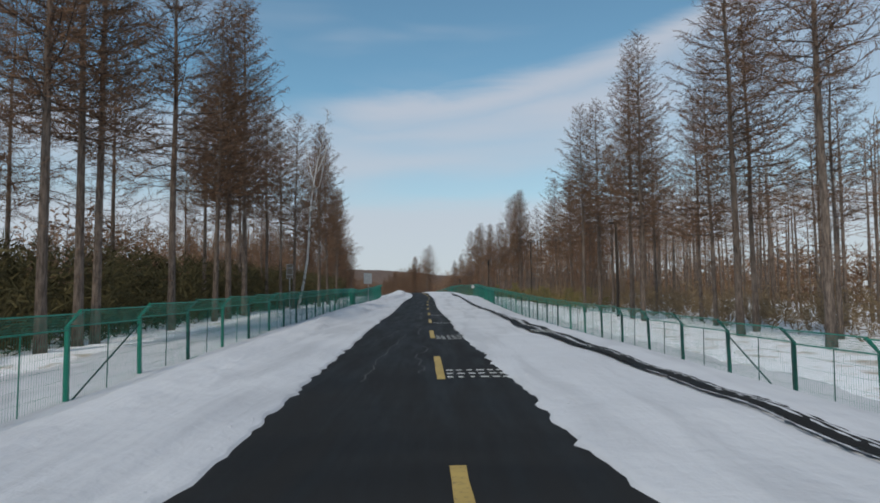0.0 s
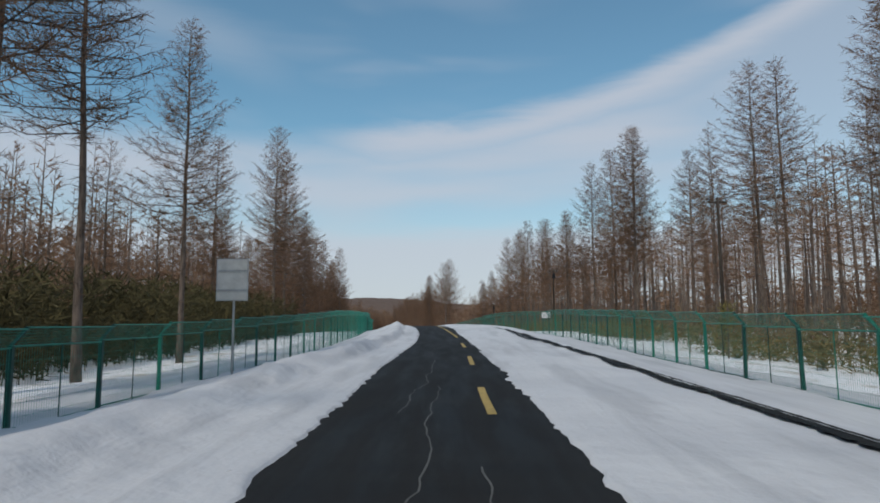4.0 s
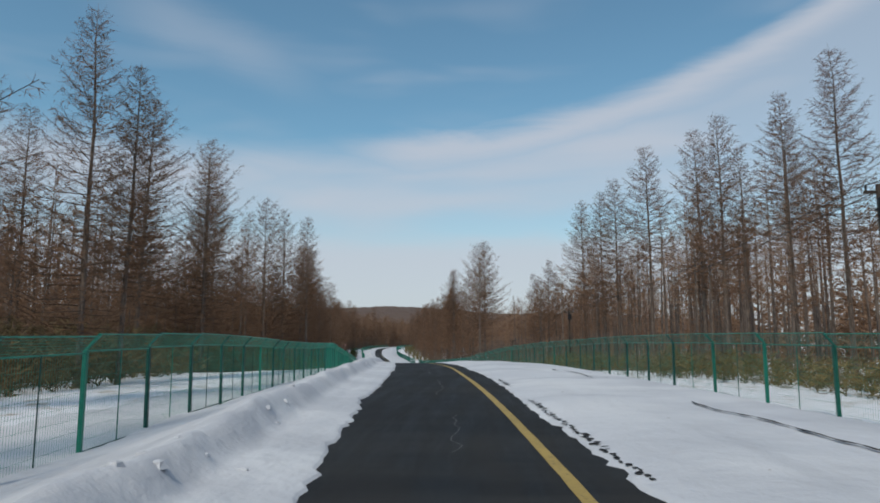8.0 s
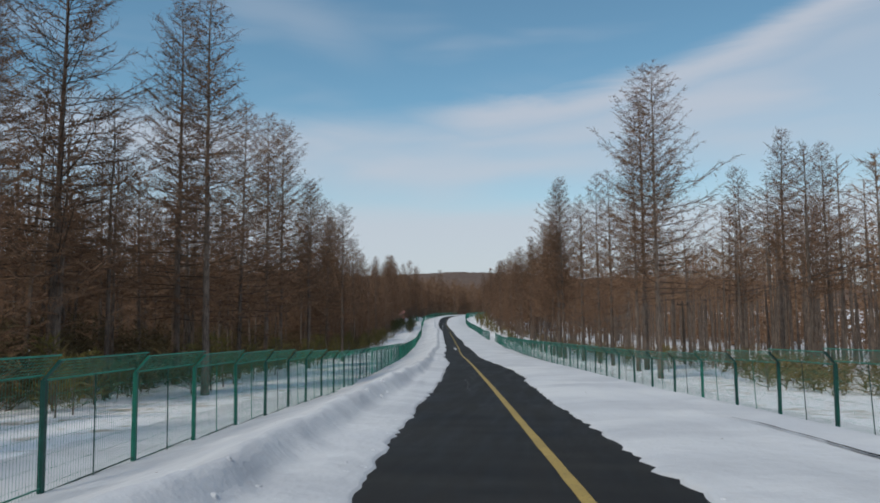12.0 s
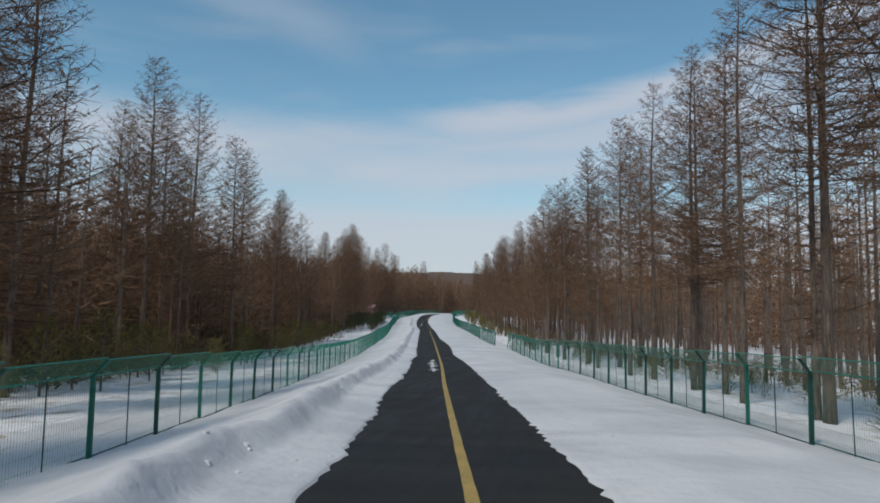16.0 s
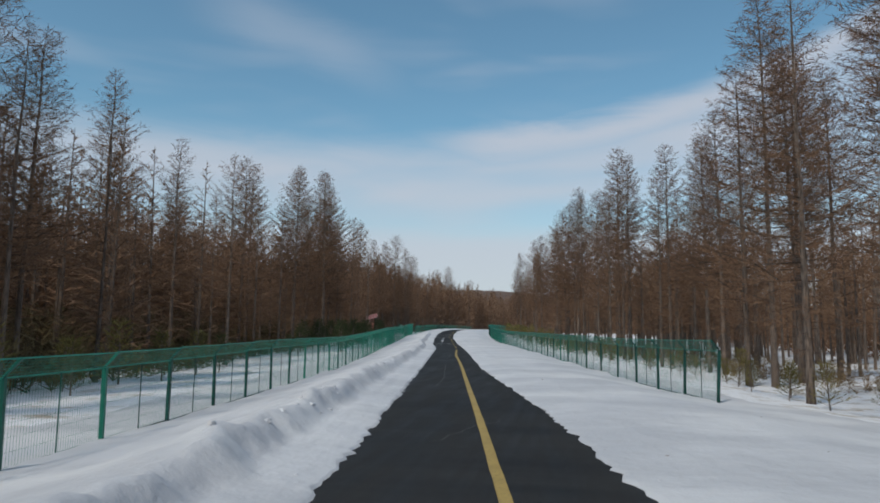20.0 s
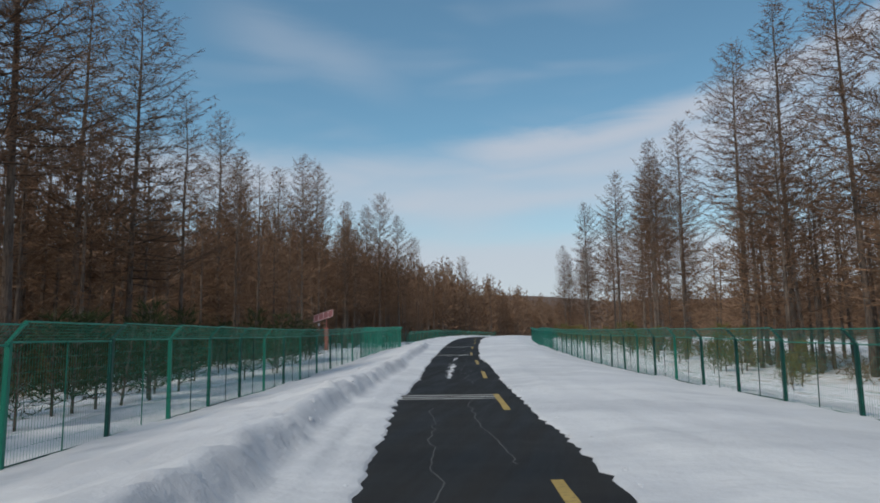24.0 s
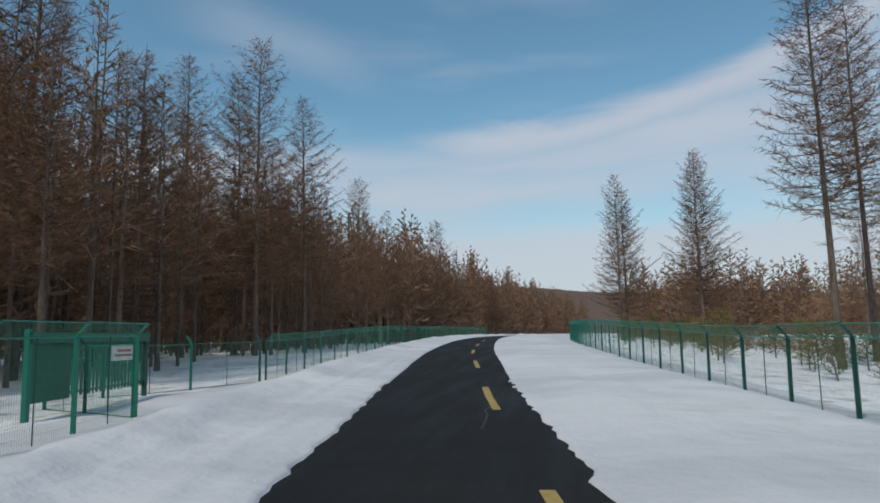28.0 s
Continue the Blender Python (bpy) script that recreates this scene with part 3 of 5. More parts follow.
def ribbon(name, q0, q1, step, left, right, lift, mat, rough=0.0, seed=0.0, follow=False):
    """A strip along the road between two offsets."""
    qs = np.arange(q0, q1 + step * 0.5, step)
    cs, ns = line(qs), side(qs)
    v, f = [], []
    for q, c, n in zip(qs, cs, ns):
        a, b = left(q) + rough * bumps(q, seed, 2.7) + rough * 0.7 * bumps(q, seed, 7.0), right(q) + rough * bumps(q, seed + 9, 2.7) + rough * 0.7 * bumps(q, seed + 9, 7.0)
        if b < a:
            b = a + 0.01
        for u in (a, b):
            x, y = c[0] + u * n[0], c[1] + u * n[1]
            z = ground_height(q, u, x, y) if follow else 0.0
            v.append((x, y, c[2] + z + lift))
    for r in range(len(qs) - 1):
        f.append((2 * r, 2 * r + 1, 2 * r + 3, 2 * r + 2))
    m = bpy.data.meshes.new(name)
    m.from_pydata(v, [], f)
    m.materials.append(mat)
    m.update()
    return m


road = new("road", ribbon("road", -40, 860, 1.0, lambda q: left_edge(q) - 0.6, lambda q: right_edge(q) + 0.6, 0.0, ASPHALT))
tagged(road, "dark worn asphalt road partly covered by snow", "road", kind="structure")
def strip_left(q):
    return edge_strip(q) - 0.13 - 0.30 * math.exp(-((q - 25) / 8.5) ** 2) - 0.30 * math.exp(-((q - 104) / 4.5) ** 2) + 0.08 * min(max((q - 109) / 8, 0), 1) - 0.09 * random.random()


def strip_right(q):
    return edge_strip(q) + 0.13 + 0.15 * math.exp(-((q - 24) / 8.0) ** 2) + 0.14 * math.exp(-((q - 104) / 5.0) ** 2) - 0.08 * min(max((q - 109) / 8, 0), 1) + 0.04 * random.random()


strip = new("road_edge", ribbon("road_edge", -2, 121, 0.12, strip_left, strip_right, 0.05, ASPHALT, 0.02, 3.0, True))
tagged(strip, "narrow melted strip of bare asphalt along the road edge", "road edge", kind="structure")
for k, (q0, q1, a, w) in enumerate(((-2, 16, 0.03, 0.035), (16, 36, 0.0, 0.07), (36, 46, 0.02, 0.03), (-2, 34, 0.10, 0.025), (16, 34, -0.08, 0.02), (-2, 12, -0.22, 0.03), (44, 62, 0.0, 0.02), (70, 90, 0.03, 0.02), (98, 113, 0.17, 0.03), (99, 110, -0.30, 0.02))):
    streak = new("snow_streak", ribbon("snow_streak", q0, q1, 0.15, lambda q: edge_strip(q) + a - w * random.uniform(0.1, 1.0), lambda q: edge_strip(q) + a + w * random.uniform(-0.1, 1.0), 0.056, SNOW, 0.012, 20.0 + k, True))
    tagged(streak, "thin streak of snow left in the melted strip", "snow", kind="structure")
for q0, q1 in ((131.0, 138.0), (144.0, 152.0), (173.0, 198.0)):
    strip = new("road_edge", ribbon("road_edge", q0, q1, 0.3, lambda q: edge_strip(q) - 0.03, lambda q: edge_strip(q) + 0.02, 0.03, ASPHALT, 0.05, q0, True))
    tagged(strip, "thin melted line of bare asphalt in the snow", "road edge", kind="structure")

# painted lines
marks = thing("lane_line", "yellow centre line, dashed and solid, worn", "road marking", kind="structure")
tops = [6.4, 16.2, 26.1, 36.0, 45.8, 56.9, 67.4, 77.7, 88.0, 98.3, 381.1, 392.4, 402.9, 412.4, 422.4, 432.8, 443.6, 453.2, 463.6, 474.0, 484.5, 495.0]
for top in tops:
    part("dash", ribbon("dash", top - 4.0, top, 0.5, lambda q: mid_line(q) - 0.075, lambda q: mid_line(q) + 0.075, 0.005, YELLOW, 0.01, top), YELLOW, marks)
part("solid_line", ribbon("solid_line", 105.1, 371.0, 0.5, lambda q: mid_line(q) - 0.075, lambda q: mid_line(q) + 0.075, 0.005, YELLOW, 0.012, 1.0), YELLOW, marks)
humps = thing("rumble_lines", "white rumble lines across one lane", "road marking", kind="structure")


def rumble(q, a, b, count=3, pieces=1):
    for k in range(count):
        for i in range(pieces):
            lo, hi = i / pieces, (i + (1.0 if pieces == 1 else random.uniform(0.45, 0.8))) / pieces
            part("white_bar", ribbon("white_bar", q + 0.5 * k - 0.5, q + 0.5 * k - 0.36, 0.07, lambda s: a(s) + (b(s) - a(s)) * lo, lambda s: a(s) + (b(s) - a(s)) * hi, 0.006, WHITE, 0.03, q + k + i), WHITE, humps)


for q in (12.9, 22.2, 32.0, 41.9, 63.4):
    rumble(q, lambda s: mid_line(s) + 0.12, lambda s: right_edge(s) + 0.1, 4 if q == 22.2 else 3, 6)
for k in range(4):
    part("white_bar", ribbon("white_bar", 21.7 + 0.5 * k, 21.86 + 0.5 * k, 0.08, lambda s: edge_strip(s) - 0.42, lambda s: edge_strip(s) + 0.27, 0.064, WHITE, 0.03, 60.0 + k, True), WHITE, humps)
for q in (391.6, 418.8, 432.1):
    rumble(q, lambda s: left_edge(s) - 0.1, lambda s: mid_line(s) - 0.08)


# snow left between the wheel tracks, and dusty cracks
def blotch(q0, q1, u, width, seed):
    g = Geo()
    for q in np.arange(q0, q1, 0.16):
        q = float(q)
        dense = bumps(q, seed, 0.55) + 0.35
        if random.random() > 0.35 + dense:
            continue
        w = width * max(0.3 + 1.1 * bumps(q, seed + 2, 0.8) + random.uniform(-0.2, 0.7), 0.12)
        m = u + 0.12 * bumps(q, seed, 0.7) + random.uniform(-0.3, 0.3) * width
        ln = random.uniform(0.07, 0.22)
        k = len(g.v)
        for dq, du, h in ((0, -w * random.uniform(.5, 1), .004), (0, w * random.uniform(.2, .9), .004), (ln, w * random.uniform(.5, 1), .004), (ln * 1.2, -w * random.uniform(.1, .9), .004), (ln * 0.5, 0, .02)):
            p, nn = line(q + dq), side(q)
            g.v.append((p[0] + (m + du) * nn[0], p[1] + (m + du) * nn[1], p[2] + h))
        for i in range(4):
            g.f.append((k + i, k + (i + 1) % 4, k + 4))
    ob = new("snow_patch", g.mesh("snow_patch", SNOW))
    tagged(ob, "thin leftover patches of snow between the wheel tracks", "snow", kind="structure")


random.seed(4)
blotch(277.5, 291.0, 0.0, 0.26, 2.0)
blotch(399.0, 409.5, 0.12, 0.2, 7.0)
blotch(412.0, 416.0, 0.05, 0.12, 9.0)
blotch(424.0, 426.5, 0.2, 0.08, 12.0)


def melt_holes(q0, q1, seed, gap=0.12, reach=0.17):
    rnd = random.Random(seed)
    g = Geo()
    q = q0
    while q < q1:
        q += gap * rnd.uniform(0.3, 1.6)
        u = float(right_edge(q)) + rnd.uniform(0.08, reach)
        w, ln = rnd.uniform(0.02, 0.07), rnd.uniform(0.03, 0.12)
        k = len(g.v)
        for j in range(7):
            a = 6.283 * j / 7
            s, v = q + math.sin(a) * ln * rnd.uniform(0.5, 1.1), u + math.cos(a) * w * rnd.uniform(0.4, 1.2)
            p, n = line(s), side(s)
            x, y = p[0] + v * n[0], p[1] + v * n[1]
            g.v.append((x, y, p[2] + max(ground_height(s, v, x, y), 0.03) + 0.012))
        g.f.append(tuple(k + j for j in range(7)))
    tagged(new("melt_holes", g.mesh("melt_holes", ASPHALT)), "small dark melt holes along the snow's edge", "melt hole", kind="structure")


for k, (q0, q1) in enumerate(((131, 139), (143, 146))):
    melt_holes(q0, q1, k)


def crack(q0, u0, q1, u1, seed, width=0.015):
    g = Geo()
    steps = max(int(math.hypot(q1 - q0, u1 - u0) / 0.25), 3)
    for k in range(steps + 1):
        t = k / steps
        q = q0 + (q1 - q0) * t + 0.25 * bumps(t * 7, seed, 1.0)
        u = u0 + (u1 - u0) * t + 0.22 * bumps(t * 5, seed + 3, 1.0) + 0.08 * bumps(t * 22, seed, 1.0)
        w = width * (0.5 + 0.8 * abs(bumps(t * 9, seed, 1.0)))
        c, n = line(q), side(q)
        for s in (-w, w):
            g.v.append((c[0] + (u + s) * n[0], c[1] + (u + s) * n[1], c[2] + 0.004))
    for k in range(steps):
        g.f.append((2 * k, 2 * k + 1, 2 * k + 3, 2 * k + 2))
    part("crack", g, DUST, cracks)


cracks = thing("road_cracks", "pale dusty cracks in the asphalt", "crack", kind="structure")
for k, c in enumerate(((12, -1.0, 24, -.55), (13, .05, 19, .1), (21, -1.2, 27, -.7), (24, .0, 31, -.1), (33, -1.1, 41, -.6), (36, -.1, 46, .1), (40, -.9, 43, .3),
                       (50, -.6, 62, -.1), (53, -.2, 55, .4), (57, .1, 70, .55), (59, -.9, 63, -.2), (66, -.2, 78, .1), (74, -.5, 86, .2), (88, -.1, 97, .3), (96, .1, 99, 1.0),
                       (112, .3, 116, .2), (122, .0, 127, .1), (133, .2, 137, .4), (141, .1, 147, .3), (150, .2, 155, .0), (166, .2, 174, .6), (170, .7, 178, .9), (181, .3, 186, .5),
                       (207, .1, 214, .0), (214, .3, 219, .4), (268, -.3, 275, -.1), (300, .9, 307, 1.1), (318, -.4, 321, .9), (330, -.5, 345, -.3), (352, -.3, 362, .2),
                       (380, -.1, 389, -.2), (382, .9, 391, .6), (396, .8, 404, .9), (401, .5, 409, .7), (411, .8, 417, .5), (426, .3, 431, .3), (447, .2, 451, .5))):
    crack(*c, k * 1.7)

# ---- wire fences ----
WIRE_H, BAY = 2.1, 3.0


def wire_panel():
    g = Geo()
    r = 0.0028
    for k in range(39):
        x = 0.05 + k * (BAY - 0.1) / 38
        g.tube([(x, 0, -0.6), (x, 0, WIRE_H - 0.6)], [r, r], 3, False)
    for k in range(9):
        z = -0.3 + k * (WIRE_H - 0.32) / 8
        g.tube([(0.03, 0.004, z), (BAY - 0.03, 0.004, z)], [r, r], 3, False)
    return g.mesh("wire_mesh", GREEN)


def wire_top():
    g = Geo()
    r = 0.0032
    for k in range(37):
        x = 0.05 + k * (BAY - 0.1) / 36
        g.tube([(x, 0, 0), (x, 0.25, 0.30)], [r, r], 3, False)
    for k in range(1, 6):
        g.tube([(0.03, 0.25 * k / 6, 0.30 * k / 6), (BAY - 0.03, 0.25 * k / 6, 0.30 * k / 6)], [r, r], 3, False)
    return g.mesh("bent_top", GREEN)


def bar(a, b, r, name, mat):
    g = Geo()
    g.tube([a, b], [r, r], 6)
    return g.mesh(name, mat)


def post_mesh():
    g = Geo()
    g.box((-0.037, -0.04, -2.4), (0.037, 0.04, 0.0))
    k = len(g.v)
    for y, z in ((-0.035, 0.0), (0.25 - 0.02, 0.315)):
        for x in (-0.03, 0.03):
            for d in (0.0, 0.05):
                g.v.append((x, y + d, z - (d if z > 0 else 0) * 0.5))
    for f in ((0, 1, 5, 4), (2, 6, 7, 3), (0, 4, 6, 2), (1, 3, 7, 5), (4, 5, 7, 6)):
        g.f.append(tuple(k + j for j in f))
    return g.mesh("post", GREEN_DARK)


FENCE_PARTS = dict(wire_mesh=wire_panel(), bent_top=wire_top(), post=post_mesh(),
                   stiffener=bar((BAY / 2, 0.01, -0.62), (BAY / 2, 0.01, WIRE_H - 0.6), 0.013, "stiffener", GREEN_DARK),
                   top_rail=bar((0, 0.0, WIRE_H - 0.6), (BAY, 0.0, WIRE_H - 0.6), 0.014, "top_rail", GREEN),
                   bottom_rail=bar((0, 0.0, -0.02), (BAY, 0.0, -0.02), 0.014, "bottom_rail", GREEN_DARK),
                   outer_rail=bar((0, 0.25, 0.30), (BAY, 0.25, 0.30), 0.014, "outer_rail", GREEN))


def build_fence(label, offset, drop, tall, inward, anchors, spans, seed):
    fence = thing("wire_fence", label, "fence", "roadside fences")
    rnd = random.Random(seed)
    idx = np.arange(anchors[0][1], anchors[-1][1] + 1)
    qs = np.interp(idx, [a[1] for a in anchors], [a[0] for a in anchors])

    def top_of(q):
        c, n = line(q), side(q)
        u = float(offset(q))
        return Vector((c[0] + u * n[0], c[1] + u * n[1], c[2] - float(drop(q)) + float(tall(q)) + 0.03 * bumps(q, seed, 0.35)))

    tops3 = [top_of(q) for q in qs]
    for k, q in enumerate(qs):
        if not any(a - 0.5 <= q <= b + 0.5 for a, b in spans):
            continue
        p = tops3[k]
        d = tops3[min(k + 1, len(qs) - 1)] - tops3[max(k - 1, 0)]
        ax = Vector((d.x, d.y, 0)).normalized()
        ay = Vector((-ax.y, ax.x, 0)) * inward
        lean_x, lean_y = rnd.gauss(0, 0.012), rnd.gauss(0, 0.012)
        at_end = any(abs(q - e) < 1.8 for s in spans for e in s if 300 < e < 330)
        if at_end and inward > 0:
            lean_x += 0.28
        az = (Vector((0, 0, 1)) + lean_x * ax + lean_y * ay).normalized()
        post = part("post", FENCE_PARTS["post"], None, fence)
        post.matrix_basis = Matrix.Translation(p) @ Matrix(((ax.x, ay.x, az.x), (ax.y, ay.y, az.y), (0, 0, az.z))).to_4x4()
        if k + 1 < len(qs) and any(a - 0.5 <= q and qs[k + 1] <= b + 0.5 for a, b in spans):
            e = tops3[k + 1] - p
            ln = e.length / BAY
            e.normalize()
            h = Vector((-e.y, e.x, 0)).normalized() * inward
            z = Vector((0, 0, 1))
            m = Matrix(((e.x * ln, h.x, 0), (e.y * ln, h.y, 0), (e.z * ln, 0, 1))).to_4x4()
            low = Matrix.Translation(p - z * (WIRE_H - 0.6)) @ m
            for name in ("wire_mesh", "stiffener", "top_rail"):
                part(name, FENCE_PARTS[name], None, fence).matrix_basis = low
            for name in ("bent_top", "outer_rail"):
                part(name, FENCE_PARTS[name], None, fence).matrix_basis = Matrix.Translation(p) @ m
            if 12.5 < q < 14.7:
                part("brace", bar((0, 0.02, 0.05), (e.length * 2.9, 0.02, 1.4), 0.02, "brace", GREEN_DARK), None, fence).matrix_basis = low
            part("bottom_rail", FENCE_PARTS["bottom_rail"], None, fence).matrix_basis = Matrix.Translation(p - z * (float(tall(q)) - 0.03)) @ m
    return fence


build_fence("green welded-wire fence with posts and bent top, standing in snow", fence_l, drop_l, tall_l, -1,
            [(-8.0, -7), (13.1, 0), (28.9, 5), (42.9, 10), (62.1, 16), (70.6, 19), (105.5, 31), (114.5, 34), (124.4, 37), (139.6, 42), (155.1, 47), (169.1, 52), (182.9, 57), (213.0, 67), (259.1, 82),
             (271.4, 86), (286.2, 91), (298.5, 95), (304.5, 97), (320.2, 102), (336.4, 107), (386.4, 123), (403.6, 129), (419.9, 134), (436.7, 140), (454.2, 146), (467.9, 151), (560.0, 182)],
            [(-8.0, 454.4), (467.6, 560.0)], 3)


def fence_run(label, ends, tall):
    """A short straight run of the same fence between two places beside the road."""
    run = thing("wire_fence", label, "fence", "roadside fences")
    a, b = (spot(q, u) for q, u in ends)
    count = max(round((b - a).length / BAY), 1)
    tops = [a.lerp(b, k / count) + Vector((0, 0, tall)) for k in range(count + 1)]
    for k, p in enumerate(tops):
        e = (b - a) / count
        ln = e.length / BAY
        e.normalize()
        m = Matrix(((e.x * ln, -e.y, 0), (e.y * ln, e.x, 0), (e.z * ln, 0, 1))).to_4x4()
        part("post", FENCE_PARTS["post"], None, run).matrix_basis = Matrix.Translation(p) @ Matrix(((e.x, -e.y, 0), (e.y, e.x, 0), (0, 0, 1))).to_4x4()
        if k == count:
            break
        for name in ("wire_mesh", "stiffener", "top_rail"):
            part(name, FENCE_PARTS[name], None, run).matrix_basis = Matrix.Translation(p - Vector((0, 0, WIRE_H - 0.6))) @ m
        part("bottom_rail", FENCE_PARTS["bottom_rail"], None, run).matrix_basis = Matrix.Translation(p - Vector((0, 0, tall - 0.03))) @ m


fence_run("short green welded-wire fence turning back beside the gate", ((454.2, -8.35), (457.4, -12.6)), 1.8)
fence_run("green welded-wire fence leading on from the gate", ((460.9, -12.7), (467.5, -9.25)), 1.75)
build_fence("green welded-wire fence with a gap and leaning end posts", fence_r, drop_r, tall_r, 1,
            [(-8.0, -7), (14.6, 1), (33.8, 7), (42.4, 10), (62.4, 17), (74.4, 21), (107.6, 32), (124.9, 37), (143.6, 43), (159.4, 48), (174.9, 53), (190.3, 58), (215.6, 67), (260.9, 82), (277.6, 88),
             (290.4, 92), (316.4, 100), (327.6, 104), (339.1, 108), (390.1, 124), (406.9, 130), (430.9, 138), (445.9, 143), (560.0, 181)],
            [(-8.0, 316.6), (327.3, 560.0)], 8)

# ---- trees ----
UP = Vector((0, 0, 1))


def larch_meshes(height, crown_from, spread, limbs, dense, seed, round_top=0.8):
    """A bare larch: a straight trunk, limbs that rise and curl up more steeply towards the top, fine twigs on them."""
    random.seed(seed)
    trunk, crown, boughs = Geo(), Geo(), Geo()
    base = 0.0085 * height
    steps = 9
    sway = [Vector((0.05 * bumps(k, seed, 0.5), 0.05 * bumps(k, seed + 5, 0.5), 0)) * k * 0.5 for k in range(steps + 1)]
    pts = [Vector((0, 0, -0.5 + (height + 0.5) * k / steps)) + sway[k] for k in range(steps + 1)]
    rad = [base * (1.25 if k == 0 else (1 - k / steps) ** 0.85 + 0.03) for k in range(steps + 1)]
    trunk.tube(pts, rad, 8)

    def centre(z):
        t = (z + 0.5) / (height + 0.5) * steps
        k = min(int(t), steps - 1)
        return pts[k].lerp(pts[k + 1], t - k), rad[k] + (rad[k + 1] - rad[k]) * (t - k)

    gaps = [random.uniform(0, 6.28) for k in range(4)]
    for k in range(limbs):
        f = (k + random.random()) / limbs
        z = height * (crown_from + (0.975 - crown_from) * f)
        c, r = centre(z)
        a = k * 2.4 + random.uniform(-0.5, 0.5)
        lopsided = 1 + 0.22 * math.cos(a - gaps[int(f * 3.99)])
        ln = (spread * (1 - f) ** round_top * (0.72 + 0.28 * min(f / 0.18, 1.0)) * lopsided + 0.22) * random.uniform(0.6, 1.08)
        out = Vector((math.cos(a), math.sin(a), 0))
        rise = 0.02 + 0.85 * f ** 1.4 + random.uniform(-0.10, 0.12)
        mid = c + out * ln * 0.55 + UP * ln * 0.55 * (rise - 0.05)
        tip = mid + out * ln * 0.45 + UP * ln * 0.45 * (rise + 0.42)
        lr = max(0.010, min(r * 0.34, 0.0075 * ln + 0.006))
        if limbs < 80:
            boughs.blade(c, mid, lr * 2)
            boughs.blade(mid - out * ln * 0.15, tip, lr * 1.4)
        else:
            boughs.tube([c, mid, tip], [lr, lr * 0.62, lr * 0.25], 3, False)
        across = Vector((-out.y, out.x, 0))
        count = int(dense * (3.0 + 7.5 * ln))
        for j in range(count):
            t = 0.10 + 0.90 * (j + random.random()) / count
            p = c.lerp(mid, t / 0.55) if t < 0.55 else mid.lerp(tip, (t - 0.55) / 0.45)
            s = 1 if j % 2 else -1
            tl = (0.20 + 0.26 * min(ln, 1.8) * (1.15 - t)) * random.uniform(0.6, 1.4)
            d = (across * s * random.uniform(0.3, 1.0) + out * random.uniform(0.35, 0.9) + UP * random.uniform(-0.35, 0.75)).normalized()
            crown.blade(p, p + d * tl * 1.25, 0.030)
            for i in range(3):
                e = (d * 0.8 + Vector((random.uniform(-.8, .8), random.uniform(-.8, .8), random.uniform(-.7, .8)))).normalized()
                b = p + d * tl * random.uniform(0.1, 0.9)
                crown.blade(b, b + e * (0.12 + tl * 0.6) * random.uniform(0.7, 1.5), 0.025)
    stubs = int(14 + height * 1.0)
    for k in range(stubs):
        z = height * random.uniform(0.10, crown_from + 0.05)
        c, r = centre(z)
        a = random.uniform(0, 6.28)
        out = Vector((math.cos(a), math.sin(a), random.uniform(-0.25, 0.25)))
        ln = random.uniform(0.3, 1.5) * (0.4 + z / height)
        boughs.tube([c, c + out * ln], [0.016, 0.004], 3, False)
        for j in range(5):
            p = c + out * ln * random.uniform(0.3, 1)
            crown.blade(p, p + Vector((random.uniform(-.4, .4), random.uniform(-.4, .4), random.uniform(-.35, .25))), 0.018)
    return trunk.mesh("trunk", BARK, True), crown.merged("crown", TWIG, boughs, LIMB)


LARCH_LABELS = ("tall bare larch with thin level branches standing in snow", "slender bare larch with a short high crown", "broad bare larch with brown feathery twigs",
                "full bare larch with branches low on the trunk")


def larch(name, mesh_pair, label):
    ob = thing(name, label, "tree", "larches beside the road")
    part("trunk", mesh_pair[0], None, ob)
    part("crown", mesh_pair[1], None, ob)
    return ob


KINDS = []
for seed, crown_from, spread, limbs, dense, label in ((1, .30, 4.3, 124, 1.0, 0), (2, .42, 3.7, 108, 1.0, 1), (3, .22, 4.8, 128, 1.0, 2), (4, .13, 4.6, 140, 1.0, 3), (5, .34, 4.0, 116, 1.0, 0),
                                                      (6, .24, 5.6, 112, 0.9, 2), (7, .46, 3.6, 104, 1.0, 1), (8, .16, 4.8, 136, 1.0, 3), (9, .26, 4.4, 78, 1.1, 0), (10, .16, 4.6, 78, 1.1, 3),
                                                      (11, .32, 4.2, 76, 1.1, 1)):
    KINDS.append(larch("larch", larch_meshes(20.0, crown_from, spread, limbs, dense, seed, 0.62 if seed in (6, 3) else 0.8), LARCH_LABELS[label]))
USED = [False] * len(KINDS)


def plant(q, u, height, kind, turn=None, lean=(0.0, 0.0), wide=1.0):
    p = spot(q, u)
    k = height * 1.04 / 20.0
    m = Matrix.Translation(p) @ Euler((lean[0], lean[1], turn if turn is not None else random.uniform(0, 6.28))).to_matrix().to_4x4() @ Matrix.Diagonal((k * wide, k * wide, k, 1))
    if USED[kind]:
        made = copy_thing(KINDS[kind], m)
        made.matrix_basis = m
    else:
        KINDS[kind].matrix_basis = m
        USED[kind] = True


